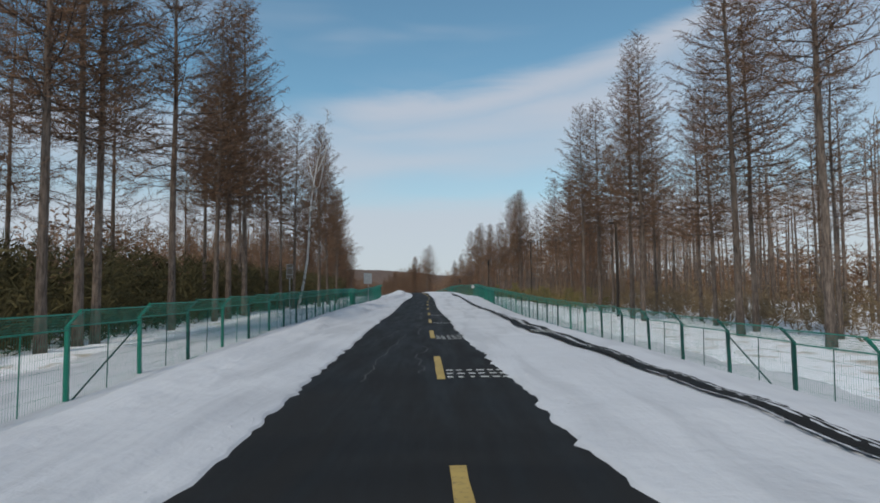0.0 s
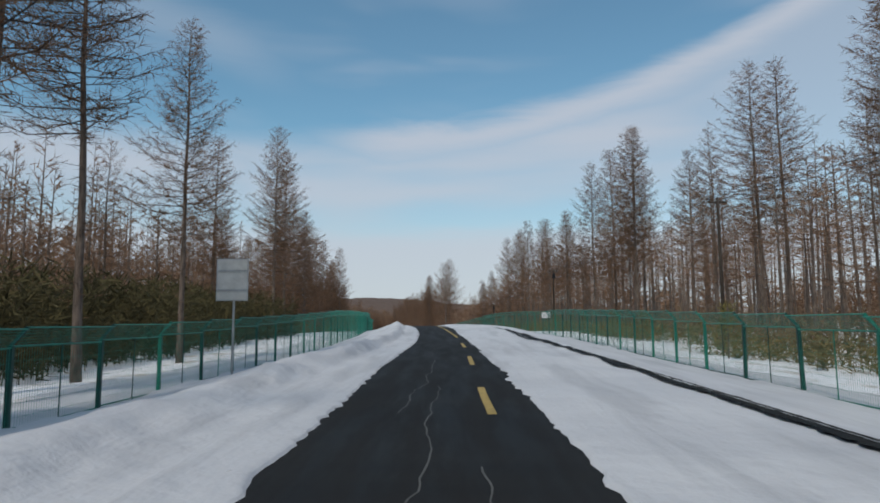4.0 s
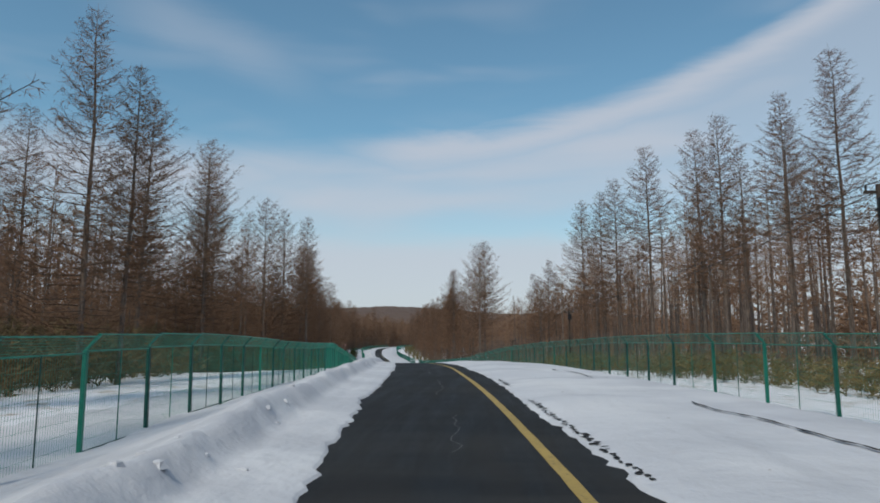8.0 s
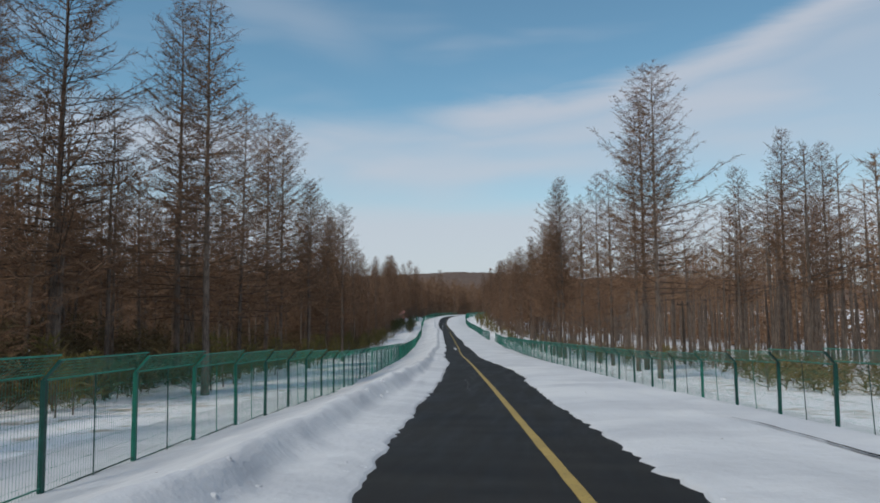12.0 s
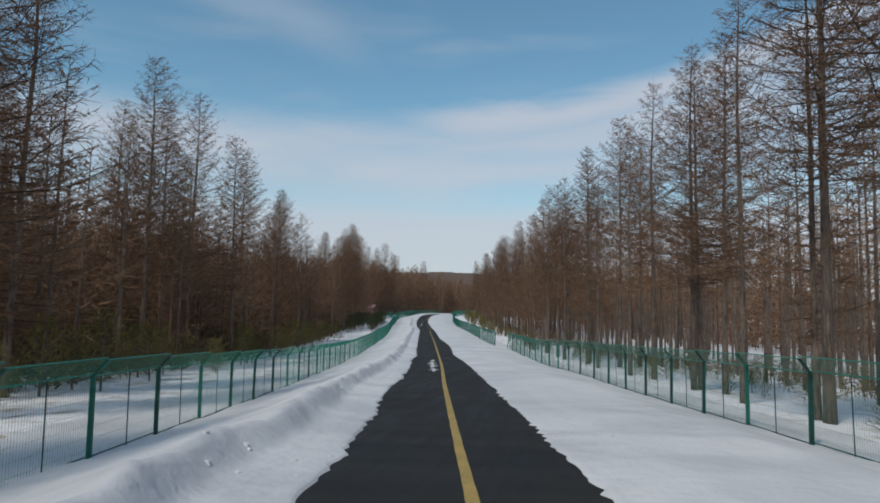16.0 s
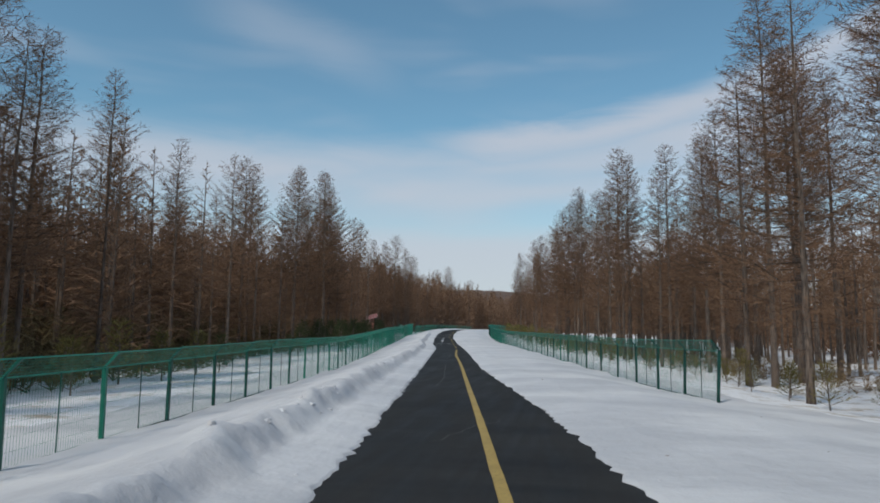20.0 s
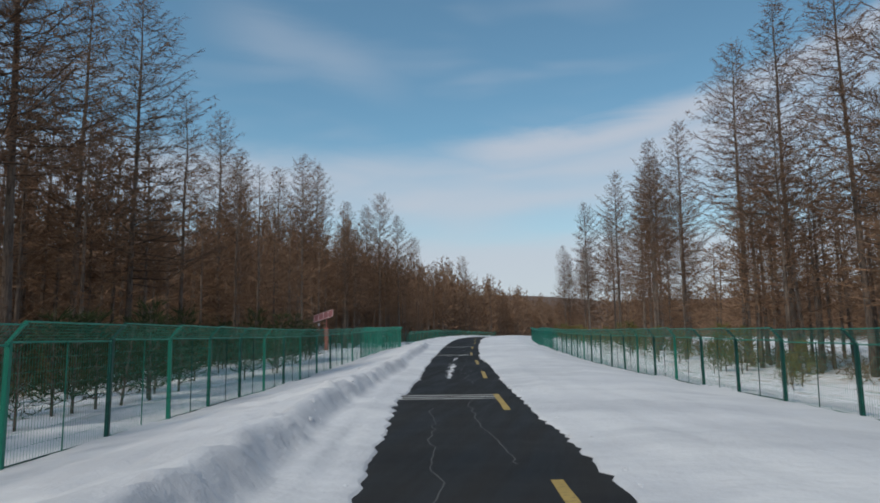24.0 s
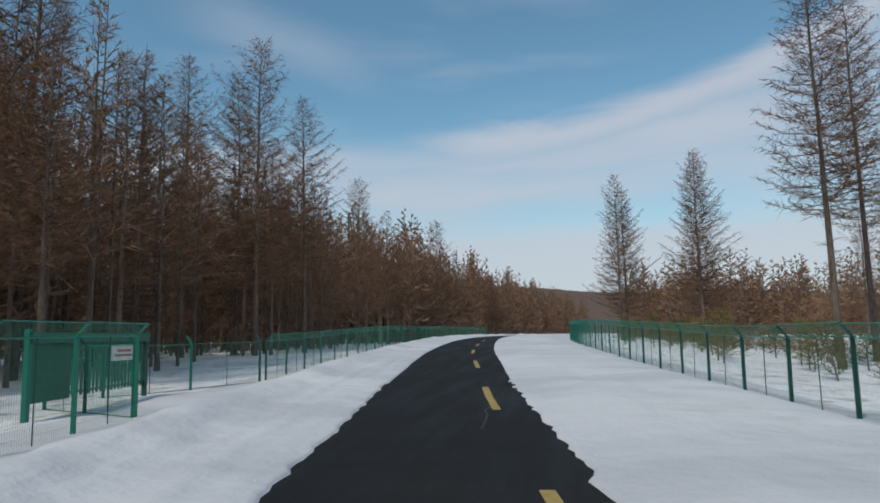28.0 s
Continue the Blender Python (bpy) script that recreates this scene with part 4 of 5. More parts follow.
# the trees that stand out: metres along the road, metres to its right, height over the road
random.seed(21)
LEFT_TREES = [(22.5, -12, 21), (25.5, -12.3, 20), (27.5, -12.6, 21), (34, -12, 21.5), (42.6, -12.4, 19.6), (44.1, -12, 21), (46.5, -11.6, 21.5), (50, -14.5, 18), (55, -14, 17),
              (60, -13, 18.5), (64.5, -12.7, 17.3), (66, -11.8, 18.3), (76, -10.8, 19.6), (80, -11.4, 19.5), (84, -10.9, 17.5), (92.5, -10.8, 14.5), (126.5, -14, 18.6),
              (128, -20, 18), (142, -15.7, 20), (156.5, -31, 16.5), (160, -17, 18.7), (162, -15.8, 16.4), (179, -30, 20), (180, -21.5, 21.3), (184, -17.5, 17.8)]
LEFT_TREES_B = [(189, -18.7, 20.6), (198.5, -28, 19), (205.5, -31, 20), (211, -19.5, 18.6), (214.5, -18.1, 21.2), (215, -26.4, 21.2), (219.5, -13, 20), (219, -25.7, 23.5), (226.3, -17.2, 22.4),
                (233, -15.5, 18.5), (242.5, -16.1, 20.5), (245.5, -15.6, 20.5), (248, -13.6, 16), (262, -12.7, 16.5), (266, -17.1, 20.3), (269, -15.7, 18.4), (288, -18.6, 19.3), (294, -19.7, 18.5),
                (295, -23.9, 18.9), (300.7, -16.4, 17.6), (303.5, -21.2, 22.1), (326.5, -18.2, 17.6), (328.5, -23.4, 23.4), (334, -20, 19.2)]
LEFT_TREES_C = [(335.5, -18.3, 14.9), (356.5, -25, 20.3), (359, -20.9, 11.5), (368.7, -18.4, 17.2), (374.5, -19.3, 17.9), (376.5, -15.2, 17.7), (382, -16.2, 19.4), (384, -30, 18.8),
                (389, -16, 17.5), (395, -15, 21.5), (397, -15.2, 22), (405.5, -18, 20), (408.5, -16.8, 21), (432.5, -21.5, 21.2), (454, -28, 23.3), (464, -17, 15), (467, -23.7, 25.5), (471.5, -23.3, 25.3), (473, -29.4, 25.6),
                (477, -19.9, 18.2), (490, -23.5, 23.6), (491, -17.9, 24.6), (495, -21.3, 23.6), (496.7, -15.7, 22), (542, -24.7, 24.9), (591, -25, 26)]
RIGHT_TREES = [(26, 15.5, 21), (33, 15.3, 21), (36, 17.5, 18), (42, 18, 16), (47, 15.2, 19), (52, 16, 19.8), (57, 17.5, 17), (62.75, 15, 18.5), (64.5, 18.1, 15.5), (65, 17, 19.7), (81, 20.2, 16.3),
               (90.5, 20.1, 16), (95.5, 23, 18.9), (107, 21.8, 18.3), (109, 24.6, 19.4), (124, 18.8, 18.1), (126, 19.5, 18.6), (129.5, 26.2, 17.3), (137.3, 21, 19.3), (146, 21.2, 19.9),
               (156.5, 20.7, 15.8), (166, 23.7, 17), (170.7, 21.7, 17.2), (175.5, 22.3, 17.9), (186, 22.2, 19.5), (203.5, 24.9, 21.3), (212.5, 25.9, 22.2), (217.5, 24.9, 22.1)]
RIGHT_TREES_B = [(230.5, 24.1, 14.4), (238, 24.7, 17.4), (242.5, 23.6, 15.8), (237.5, 14, 20.3), (259.8, 11.6, 19), (263.5, 11.6, 19), (274.2, 13, 15.8), (277, 13, 15.8), (299.5, 15.2, 20.1), (302, 17.6, 19.3), (304, 13.8, 18.5),
                 (328, 19.4, 17.8), (334, 18, 20), (342, 16.1, 20.4), (345, 19, 19.8), (348.5, 20.8, 19.9), (347.5, 22.5, 18.3), (363.5, 18.2, 17.9), (368, 23, 20), (374, 17.9, 19.6)]
RIGHT_TREES_C = [(381.5, 19, 22), (396.5, 20.2, 19.9), (397.5, 17.8, 20.7), (406.5, 23.7, 20.5), (408, 20.5, 21.3), (413, 19, 21), (419.5, 18.7, 20.9), (437.2, 17.4, 18.4), (437, 19.8, 20),
                 (440.5, 16.8, 15.6), (457, 17.5, 19.5), (460.5, 23.2, 22.1), (466.5, 15.2, 17.7), (471.5, 19.3, 17.7), (492, 17, 14.6), (495.5, 17.7, 15.1), (518.5, 13.8, 18.2), (520.5, 14.6, 16.8), (355.3, 18, 16.6), (352.8, 18, 17.4)]
for q, u, h in LEFT_TREES + LEFT_TREES_B + LEFT_TREES_C + RIGHT_TREES + RIGHT_TREES_B + RIGHT_TREES_C:
    if u < 0:
        kinds = (0, 4, 0, 4) if q < 47 else (1, 6, 4, 1, 6, 0) if q < 115 else (0, 2, 3, 4, 7)
    else:
        kinds = (3, 7) if q > 485 else (0, 4, 1) if q < 50 else (1, 6, 4) if q < 135 else (0, 4, 1, 6, 0, 4)
    plant(q, u, h + float((drop_l if u < 0 else drop_r)(q)), random.choice(kinds), lean=(random.gauss(0, .010), random.gauss(0, .010)))
plant(225.3, 11.4, 18.2, 5, 0.3)

# trees of less height between and behind them
random.seed(77)
# left row up to 24: mostly unseen, added to shade the first snow
for sgn, q0, q1, gap, u0, u1, h0, h1 in ((-1, -48, 24, 7.0, 13.5, 25, 17, 22), (-1, 24, 52, 5.0, 14.5, 22, 15, 20), (-1, 52, 110, 14.0, 17.0, 24, 12, 16), (-1, 110, 190, 12.0, 18, 27, 10, 14), (-1, 190, 400, 6.5, 14.8, 20, 11.5, 15), (-1, 400, 437, 4.0, 14.8, 20, 13, 17),
                                         (-1, 455, 640, 6.0, 16.0, 20, 14.5, 18), (1, -48, 60, 12.0, 18, 28, 13, 18), (1, 60, 225, 9.0, 18.5, 24, 11, 15), (1, 229, 330, 5.2, 11.8, 13.2, 14.5, 17.5),
                                         (1, 330, 442, 8.0, 14, 20, 13, 17), (1, 442, 490, 12.0, 20, 30, 9, 13)):
    q = q0
    while q < q1:
        q += gap * random.uniform(0.6, 1.5)
        plant(q, sgn * random.uniform(u0, u1), random.uniform(h0, h1), random.choice((8, 9, 10)))


# forest beyond, joined
def forest_patch(seed, count, size, low=0.18, limbs=42, sub=9, wide=0.055, tall_from=10.5, tall_to=16.0):
    random.seed(seed)
    trunks, twigs = Geo(), Geo()
    for k in range(count):
        x, y = random.uniform(0, size[0]), random.uniform(0, size[1])
        h = random.uniform(tall_from, tall_to)
        base = Vector((x, y, -0.8))
        top = base + Vector((random.gauss(0, .25), random.gauss(0, .25), h + 0.8))
        trunks.tube([base, base.lerp(top, 0.5), top], [0.13, 0.085, 0.012], 4, False)
        start = random.uniform(low, low + 0.20)
        for j in range(limbs):
            f = (j + random.random()) / limbs
            p = base.lerp(top, start + (0.98 - start) * f)
            a = random.uniform(0, 6.28)
            ln = (3.8 * (1 - f) ** 0.85 + 0.15) * random.uniform(0.6, 1.1)
            out = Vector((math.cos(a), math.sin(a), 0.10 + 0.7 * f))
            tip = p + out * ln
            twigs.blade(p, tip, 0.06)
            for i in range(sub):
                b = p.lerp(tip, random.uniform(0.1, 0.98))
                d = (out * 0.6 + Vector((random.uniform(-1, 1), random.uniform(-1, 1), random.uniform(-0.6, 0.8)))) * random.uniform(0.6, 1.15) * (0.18 + 0.40 * min(ln, 2.4))
                twigs.blade(b, b + d, wide)
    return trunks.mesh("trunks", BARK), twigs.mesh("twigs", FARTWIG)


NEAR_LOW = [forest_patch(200 + k, 60, (34, 20), 0.05) for k in range(3)]
NEAR_HIGH = [forest_patch(210 + k, 52, (34, 20), 0.28) for k in range(3)]
NEAR_THIN = [forest_patch(240 + k, 40, (34, 20), 0.16) for k in range(3)]
BARE = [forest_patch(250 + k, 34, (34, 20), 0.45, 26, 6, 0.05, 12.0, 16.5) for k in range(3)]
DENSE = [forest_patch(260 + k, 44, (34, 18), 0.0, 40, 12, 0.10, 10.5, 16.0) for k in range(2)]
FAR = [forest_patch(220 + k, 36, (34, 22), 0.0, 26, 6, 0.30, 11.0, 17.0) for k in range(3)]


def forest(q, u, k, patches, scale=1.0):
    c, n = line(q), side(q)
    a = math.atan2(-n[0], n[1]) if u < 0 else math.atan2(n[0], -n[1]) + math.pi
    ob = thing("forest", "dense bare larch forest behind the roadside trees", "forest", "forest beside the road", "stuff")
    z = c[2] - (0.9 if u < 0 else 1.4) + max(abs(u) - 60, 0) * 0.012
    along_dir, right_dir = Vector((-n[1], n[0], 0)), Vector((n[0], n[1], 0))
    out = right_dir if u > 0 else -right_dir
    ob.matrix_basis = Matrix(((along_dir.x, out.x, 0, c[0] + u * n[0]), (along_dir.y, out.y, 0, c[1] + u * n[1]), (0, 0, scale, z), (0, 0, 0, 1)))
    trunks, twigs = patches[k % len(patches)]
    part("trunks", trunks, None, ob)
    part("twigs", twigs, None, ob)


for k, q in enumerate(np.arange(-30, 850, 33.0)):
    q = float(q)
    close = q < 530
    if q > 95:
        forest(q, -24.0, k, NEAR_LOW if close else FAR, 1.25 if q > 440 else 1.0)
    forest(q, -45.0, k + 1, FAR, 1.0 if q > 95 else 0.55)
    if not 420 < q < 560:
        forest(q, 24.0, k + 2, (NEAR_HIGH if q > 345 else BARE) if close else FAR)
    forest(q, 46.0, k + 3, DENSE if 420 < q < 560 else FAR, 0.9 if 420 < q < 480 else 0.6 if q < 190 or 420 < q < 560 else 1.0)
    if 180 < q < 560:
        forest(q, -17.5, k + 3, NEAR_THIN if q < 290 else NEAR_HIGH if q > 455 else NEAR_LOW, 1.25 if q > 455 else 1.1 if q > 400 else 0.95)
    if 60 < q < 225:
        forest(q, 20.5, k + 1, BARE, 0.9)
    if 225 < q < 420:
        forest(q, 18.5, k + 1, NEAR_HIGH if q > 345 else BARE, 0.9)
    if 255 < q < 450:
        forest(q, -21.0, k + 2, DENSE, 0.9 if q < 370 else 1.2)
    if q > 460:
        if q > 500:
            forest(q, -16.5, k + 1, DENSE if close else FAR, 1.4)
        forest(q, -20.0, k + 2, DENSE if close else FAR, 1.4 if close else 1.5)
    if q > 545:
        forest(q, 17.0, k + 3, FAR)


# young pines
def pine_meshes(seed, leaf):
    random.seed(seed)
    stem, needles = Geo(), Geo()
    stem.tube([(0, 0, -0.3), (0.02, 0, 1.2), (0, 0.02, 2.4)], [0.045, 0.03, 0.006], 5)
    for w in range(9):
        z = 0.25 + w * 0.24
        ln = (1.05 - w * 0.095) * random.uniform(0.85, 1.1)
        for j in range(6):
            a = j * 1.047 + w * 0.5 + random.uniform(-.2, .2)
            out = Vector((math.cos(a), math.sin(a), 0.35 + 0.05 * w))
            p0 = Vector((0, 0, z))
            tip = p0 + out * ln
            stem.blade(p0, tip, 0.024)
            for i in range(9):
                b = p0.lerp(tip, random.uniform(0.25, 1.0))
                d = (out * 0.7 + Vector((random.uniform(-1, 1), random.uniform(-1, 1), random.uniform(-0.3, 0.9)))).normalized()
                needles.blade(b, b + d * random.uniform(0.2, 0.38), 0.034)
    return stem.mesh("stem", BARK), needles.mesh("needles", leaf)


PINES = []
for seed in range(7):
    ob = thing("young_pine", "small yellow-green young pine growing in snow" if seed < 4 else "dark green young pine behind the fence", "young pine", "young pines by the fences")
    pair = pine_meshes(300 + seed, NEEDLE if seed < 4 else DARK_NEEDLE)
    part("stem", pair[0], None, ob)
    part("needles", pair[1], None, ob)
    PINES.append([ob, False])


def pine(q, u, height, kind):
    p = spot(q, u)
    k = height / 2.4
    m = Matrix.Translation(p) @ Euler((random.gauss(0, .05), random.gauss(0, .05), random.uniform(0, 6.28))).to_matrix().to_4x4() @ Matrix.Diagonal((k, k, k, 1))
    if PINES[kind][1]:
        copy_thing(PINES[kind][0], m).matrix_basis = m
    else:
        PINES[kind][0].matrix_basis = m
        PINES[kind][1] = True


random.seed(31)
for q0, q1, u0, u1, gap, h0, h1 in ((55, 112, 12.5, 17.0, 3.0, 1.3, 2.4), (112, 240, 13.5, 18, 5.0, 1.0, 2.0), (240, 330, 11.5, 16, 2.6, 0.8, 1.7), (330, 400, 11.5, 15.0, 2.0, 0.9, 1.9),
                                    (400, 520, 12.0, 17.0, 1.6, 1.3, 2.5), (366, 427, -15.0, -9.0, 0.95, 1.6, 3.2), (195, 345, -16.5, -12.8, 2.0, 1.6, 3.1)):
    q = q0
    while q < q1:
        q += gap * random.uniform(0.4, 1.7)
        pine(q, random.uniform(u0, u1), random.uniform(h0, h1), random.randrange(4) if u0 > 0 or q < 345 else random.randrange(4, 7))


# undergrowth
def thicket_mesh(seed, length, depth, height, mat, stems=150, leaf=14, wide=0.055, reach=1.0):
    random.seed(seed)
    g = Geo()
    for k in range(stems):
        x, y = random.uniform(0, length), random.uniform(0, depth)
        h = height * random.uniform(0.45, 1.05)
        p = Vector((x, y, -0.2))
        tip = p + Vector((random.gauss(0, .25), random.gauss(0, .25), h))
        g.blade(p, tip, 0.04)
        for j in range(leaf):
            b = p.lerp(tip, random.uniform(0.12, 1.0))
            d = Vector((random.uniform(-1, 1), random.uniform(-1, 1), random.uniform(-0.15, 0.9))) * random.uniform(0.4, 0.95) * reach
            g.blade(b, b + d, wide)
    return g.mesh("thicket", mat)


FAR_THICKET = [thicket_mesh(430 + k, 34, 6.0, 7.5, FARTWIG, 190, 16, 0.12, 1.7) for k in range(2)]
GREEN_THICKET = [thicket_mesh(450 + k, 12, 5.0, 3.7, DARK_SHRUB, 210, 25, 0.07) for k in range(3)]
TALL_THICKET = [thicket_mesh(400 + k, 12, 5.0, 3.9, SHRUB, 210, 25, 0.06) for k in range(3)]
LOW_THICKET = [thicket_mesh(410 + k, 12, 5.0, 2.2, SHRUB, 120, 15, 0.085) for k in range(3)]
DRY_THICKET = [thicket_mesh(440 + k, 12, 5.0, 2.2, DRY, 90, 14, 0.05) for k in range(3)]
PINE_THICKET = [thicket_mesh(420 + k, 12, 4.0, 1.9, OLIVE, 120, 20) for k in range(2)]


def thicket(q, u, data, label, rise=1.0):
    c, n = line(q + 6), side(q + 6)
    p = spot(q, u)
    out = Vector((n[0], n[1], 0)) * (1 if u > 0 else -1)
    ahead = Vector((-n[1], n[0], 0))
    ob = new("thicket", data)
    ob.matrix_basis = Matrix(((ahead.x, out.x, 0, p.x), (ahead.y, out.y, 0, p.y), (0, 0, rise, p.z), (0, 0, 0, 1)))
    tagged(ob, label, "undergrowth", "undergrowth beside the road", "stuff")


for k, q in enumerate(np.arange(-4, 560, 11.5)):
    q = float(q)
    if q < 128:
        thicket(q, -13.0, GREEN_THICKET[k % 3], "dark brown and olive thicket of shrubs and saplings", 1.15)
        thicket(q, -17.0, GREEN_THICKET[(k + 1) % 3], "dark brown and olive thicket of shrubs and saplings", 1.35)
    elif q < 440:
        thicket(q, -15.8, LOW_THICKET[k % 3], "low brown thicket under the trees", 0.75 if q > 330 else 1.0)
        thicket(q, -19.5, TALL_THICKET[(k + 1) % 3], "brown thicket under the trees", 1.0)
    thicket(q, 18.0, DRY_THICKET[(k + 2) % 3], "dry brown undergrowth under the trees", 1.1 if q < 130 else 0.7)
    if q < 130:
        thicket(q, 24.0, DRY_THICKET[k % 3], "dry brown undergrowth under the trees", 1.5)
    if 75 < q < 215 and k % 3:
        thicket(q, 14.0 + (k % 2), PINE_THICKET[k % 2], "olive-brown undergrowth of shrubs and small pines", 0.8)

for k, q in enumerate(np.arange(-30, 640, 32.0)):
    thicket(float(q), -43.0, FAR_THICKET[k % 2], "brown young growth deep in the forest")
    thicket(float(q), 44.0, FAR_THICKET[(k + 1) % 2], "brown young growth deep in the forest")

# ---- leaning birch ----
birch = thing("birch", "leaning white birch with dark scars behind the fence", "tree")
random.seed(9)
b0 = spot(66.0, -11.45)
c0 = line(63.6)
n0 = side(63.6)
b1 = Vector((c0[0] - 8.4 * n0[0], c0[1] - 8.4 * n0[1], c0[2] + 18.0))
g = Geo()
bends = [b0.lerp(b1, k / 8) + Vector((0.25 * math.sin(k * 0.9), 0.2 * math.sin(k * 1.3), 0)) * (k > 0) for k in range(9)]
bends[0].z -= 0.4
g.tube(bends, [0.135, 0.12, 0.11, 0.095, 0.08, 0.06, 0.045, 0.03, 0.01], 8)
part("trunk", g, BIRCH, birch, "white birch trunk", True)
g = Geo()
for t0, rise, lean in ((0.5, 6.0, 1.3), (0.62, 4.6, -1.2), (0.7, 3.6, 1.0)):
    p = b0.lerp(b1, t0)
    g.tube([p, p + Vector((lean * 0.6, 0.3, rise * 0.5)), p + Vector((lean, 0.5, rise))], [0.055, 0.035, 0.008], 5, False)
part("limb", g, BIRCH, birch, "white birch limbs", True)
g = Geo()
for k in range(46):
    t = 0.42 + 0.58 * (k + random.random()) / 46
    i = min(int(t * 8), 7)
    p = bends[i].lerp(bends[i + 1], t * 8 - i)
    a = random.uniform(0, 6.28)
    d = Vector((math.cos(a), math.sin(a), random.uniform(0.5, 1.3))) * (2.6 * (1.15 - t))
    g.tube([p, p + d * 0.5, p + d + Vector((0, 0, -0.15))], [0.022, 0.012, 0.004], 3, False)
    for j in range(12):
        b = p + d * random.uniform(0.3, 1.0)
        g.blade(b, b + Vector((random.uniform(-.6, .6), random.uniform(-.6, .6), random.uniform(-0.7, 0.4))), 0.014)
part("crown", g, TWIG, birch)


# ---- signs, poles, lamp, gate ----
def frame_of(q):
    n = side(q)
    right, ahead = Vector((n[0], n[1], 0)), Vector((-n[1], n[0], 0))
    return right, ahead


def place(ob, q, u, turn=0.0, lift=0.0):
    right, ahead = frame_of(q)
    p = spot(q, u, lift)
    m = Matrix(((right.x, ahead.x, 0, p.x), (right.y, ahead.y, 0, p.y), (0, 0, 1, p.z), (0, 0, 0, 1)))
    ob.matrix_basis = m @ Matrix.Rotation(turn, 4, "Z")
    return ob


def road_sign(q, u, board, low, pole_x, mat, label, two=False):
    sign = thing("road_sign", label, "sign")
    place(sign, q, u)
    w, h = board
    g = Geo()
    for x in ((-pole_x, pole_x) if two else (pole_x,)):
        g.tube([(x, 0, -0.4), (x, 0, low + h * 0.9)], [0.035, 0.035], 8)
    part("pole", g, STEEL, sign)
    g = Geo()
    g.box((-w / 2, -0.05, low), (w / 2, -0.035, low + h))
    b = part("board", g, mat, sign)
    for z in (low + h * 0.25, low + h * 0.72):
        g = Geo()
        g.box((-w / 2 + 0.04, -0.075, z - 0.025), (w / 2 - 0.04, -0.051, z + 0.025))
        part("bracket", g, STEEL, b)
    g = Geo()
    for x0, x1, z0, z1 in ((-w / 2, w / 2, low - 0.012, low + 0.02), (-w / 2, w / 2, low + h - 0.02, low + h + 0.012), (-w / 2 - 0.012, -w / 2 + 0.02, low, low + h), (w / 2 - 0.02, w / 2 + 0.012, low, low + h)):
        g.box((x0, -0.062, z0), (x1, -0.028, z1))
    part("rim", g, STEEL, b)
    return sign


road_sign(83.4, -6.05, (0.93, 1.25), 2.2, 0.05, BOARD, "grey back of a road sign on a steel pole")
road_sign(57.5, -10.6, (0.5, 1.15), 2.6, 0.0, BOARD_TAN, "faded tan upright board on a pole behind the fence")

notice = thing("notice_board", "small white notice fixed to the green fence", "sign")
place(notice, 122.4, float(fence_r(122.4)) - 0.1)
g = Geo()
g.box((-0.36, -0.012, 1.45), (0.36, 0.0, 1.92))
nb = part("plate", g, WHITE_SIGN, notice)
g = Geo()
for k in range(3):
    g.box((-0.26, -0.016, 1.56 + 0.1 * k), (0.2 - 0.06 * k, -0.0125, 1.60 + 0.1 * k))
part("writing_bars", g, STEEL, nb)

WIRE_POINTS = []


def power_pole(q, u, top, label, fitting=False):
    pole = thing("power_pole", label, "utility pole", "utility poles along the forest")
    place(pole, q, u)
    p = spot(q, u)
    road_z = line(q)[2]
    h = road_z + top - p.z
    g = Geo()
    g.tube([(0, 0, -0.5), (0, 0, h * 0.5), (0, 0, h)], [0.12, 0.105, 0.085], 10)
    part("shaft", g, TIMBER_POLE, pole, smooth=True)
    g = Geo()
    g.box((-0.55, -0.05, h - 0.35), (0.55, 0.05, h - 0.25))
    arm = part("crossarm", g, TIMBER_POLE, pole)
    for x in (-0.48, 0.48):
        g = Geo()
        g.tube([(x, 0, h - 0.25), (x, 0, h - 0.1), (x, 0, h - 0.03)], [0.03, 0.05, 0.02], 8)
        part("insulator", g, BLACK, arm)
    if fitting:
        g = Geo()
        g.tube([(0, -0.2, h - 1.15), (0, -0.2, h - 0.55)], [0.19, 0.19], 10)
        g.tube([(0, -0.2, h - 0.55), (0, -0.2, h - 0.45)], [0.19, 0.06], 10)
        g.box((-0.28, -0.24, h - 1.05), (0.28, -0.12, h - 0.95))
        part("cable_coil", g, BLACK, pole, "black coiled cable and joint box")
    right, ahead = frame_of(q)
    WIRE_POINTS.append([p + right * x + Vector((0, 0, h - 0.03)) for x in (-0.48, 0.48)])


power_pole(10.0, 16.5, 6.4, "dark wooden power pole at the forest edge")
power_pole(54.0, 15.5, 6.9, "dark wooden power pole at the forest edge")
power_pole(102.0, 16.8, 8.2, "dark wooden power pole at the forest edge")
power_pole(148.6, 16.7, 7.0, "wooden power pole with a black coiled cable", True)
power_pole(201.4, 18.4, 6.1, "dark wooden power pole at the forest edge", True)
power_pole(250.0, 21.0, 5.0, "dark wooden power pole among larches")
for a, b in zip(WIRE_POINTS, WIRE_POINTS[1:]):
    for k in range(2):
        g = Geo()
        pts = [a[k].lerp(b[k], t / 12) - Vector((0, 0, 0.7 * 4 * (t / 12) * (1 - t / 12))) for t in range(13)]
        g.tube(pts, [0.016] * 13, 4, False)
        tagged(new("power_cable", g.mesh("power_cable", BLACK)), "black overhead power cable sagging between poles", "cable", "overhead cables")

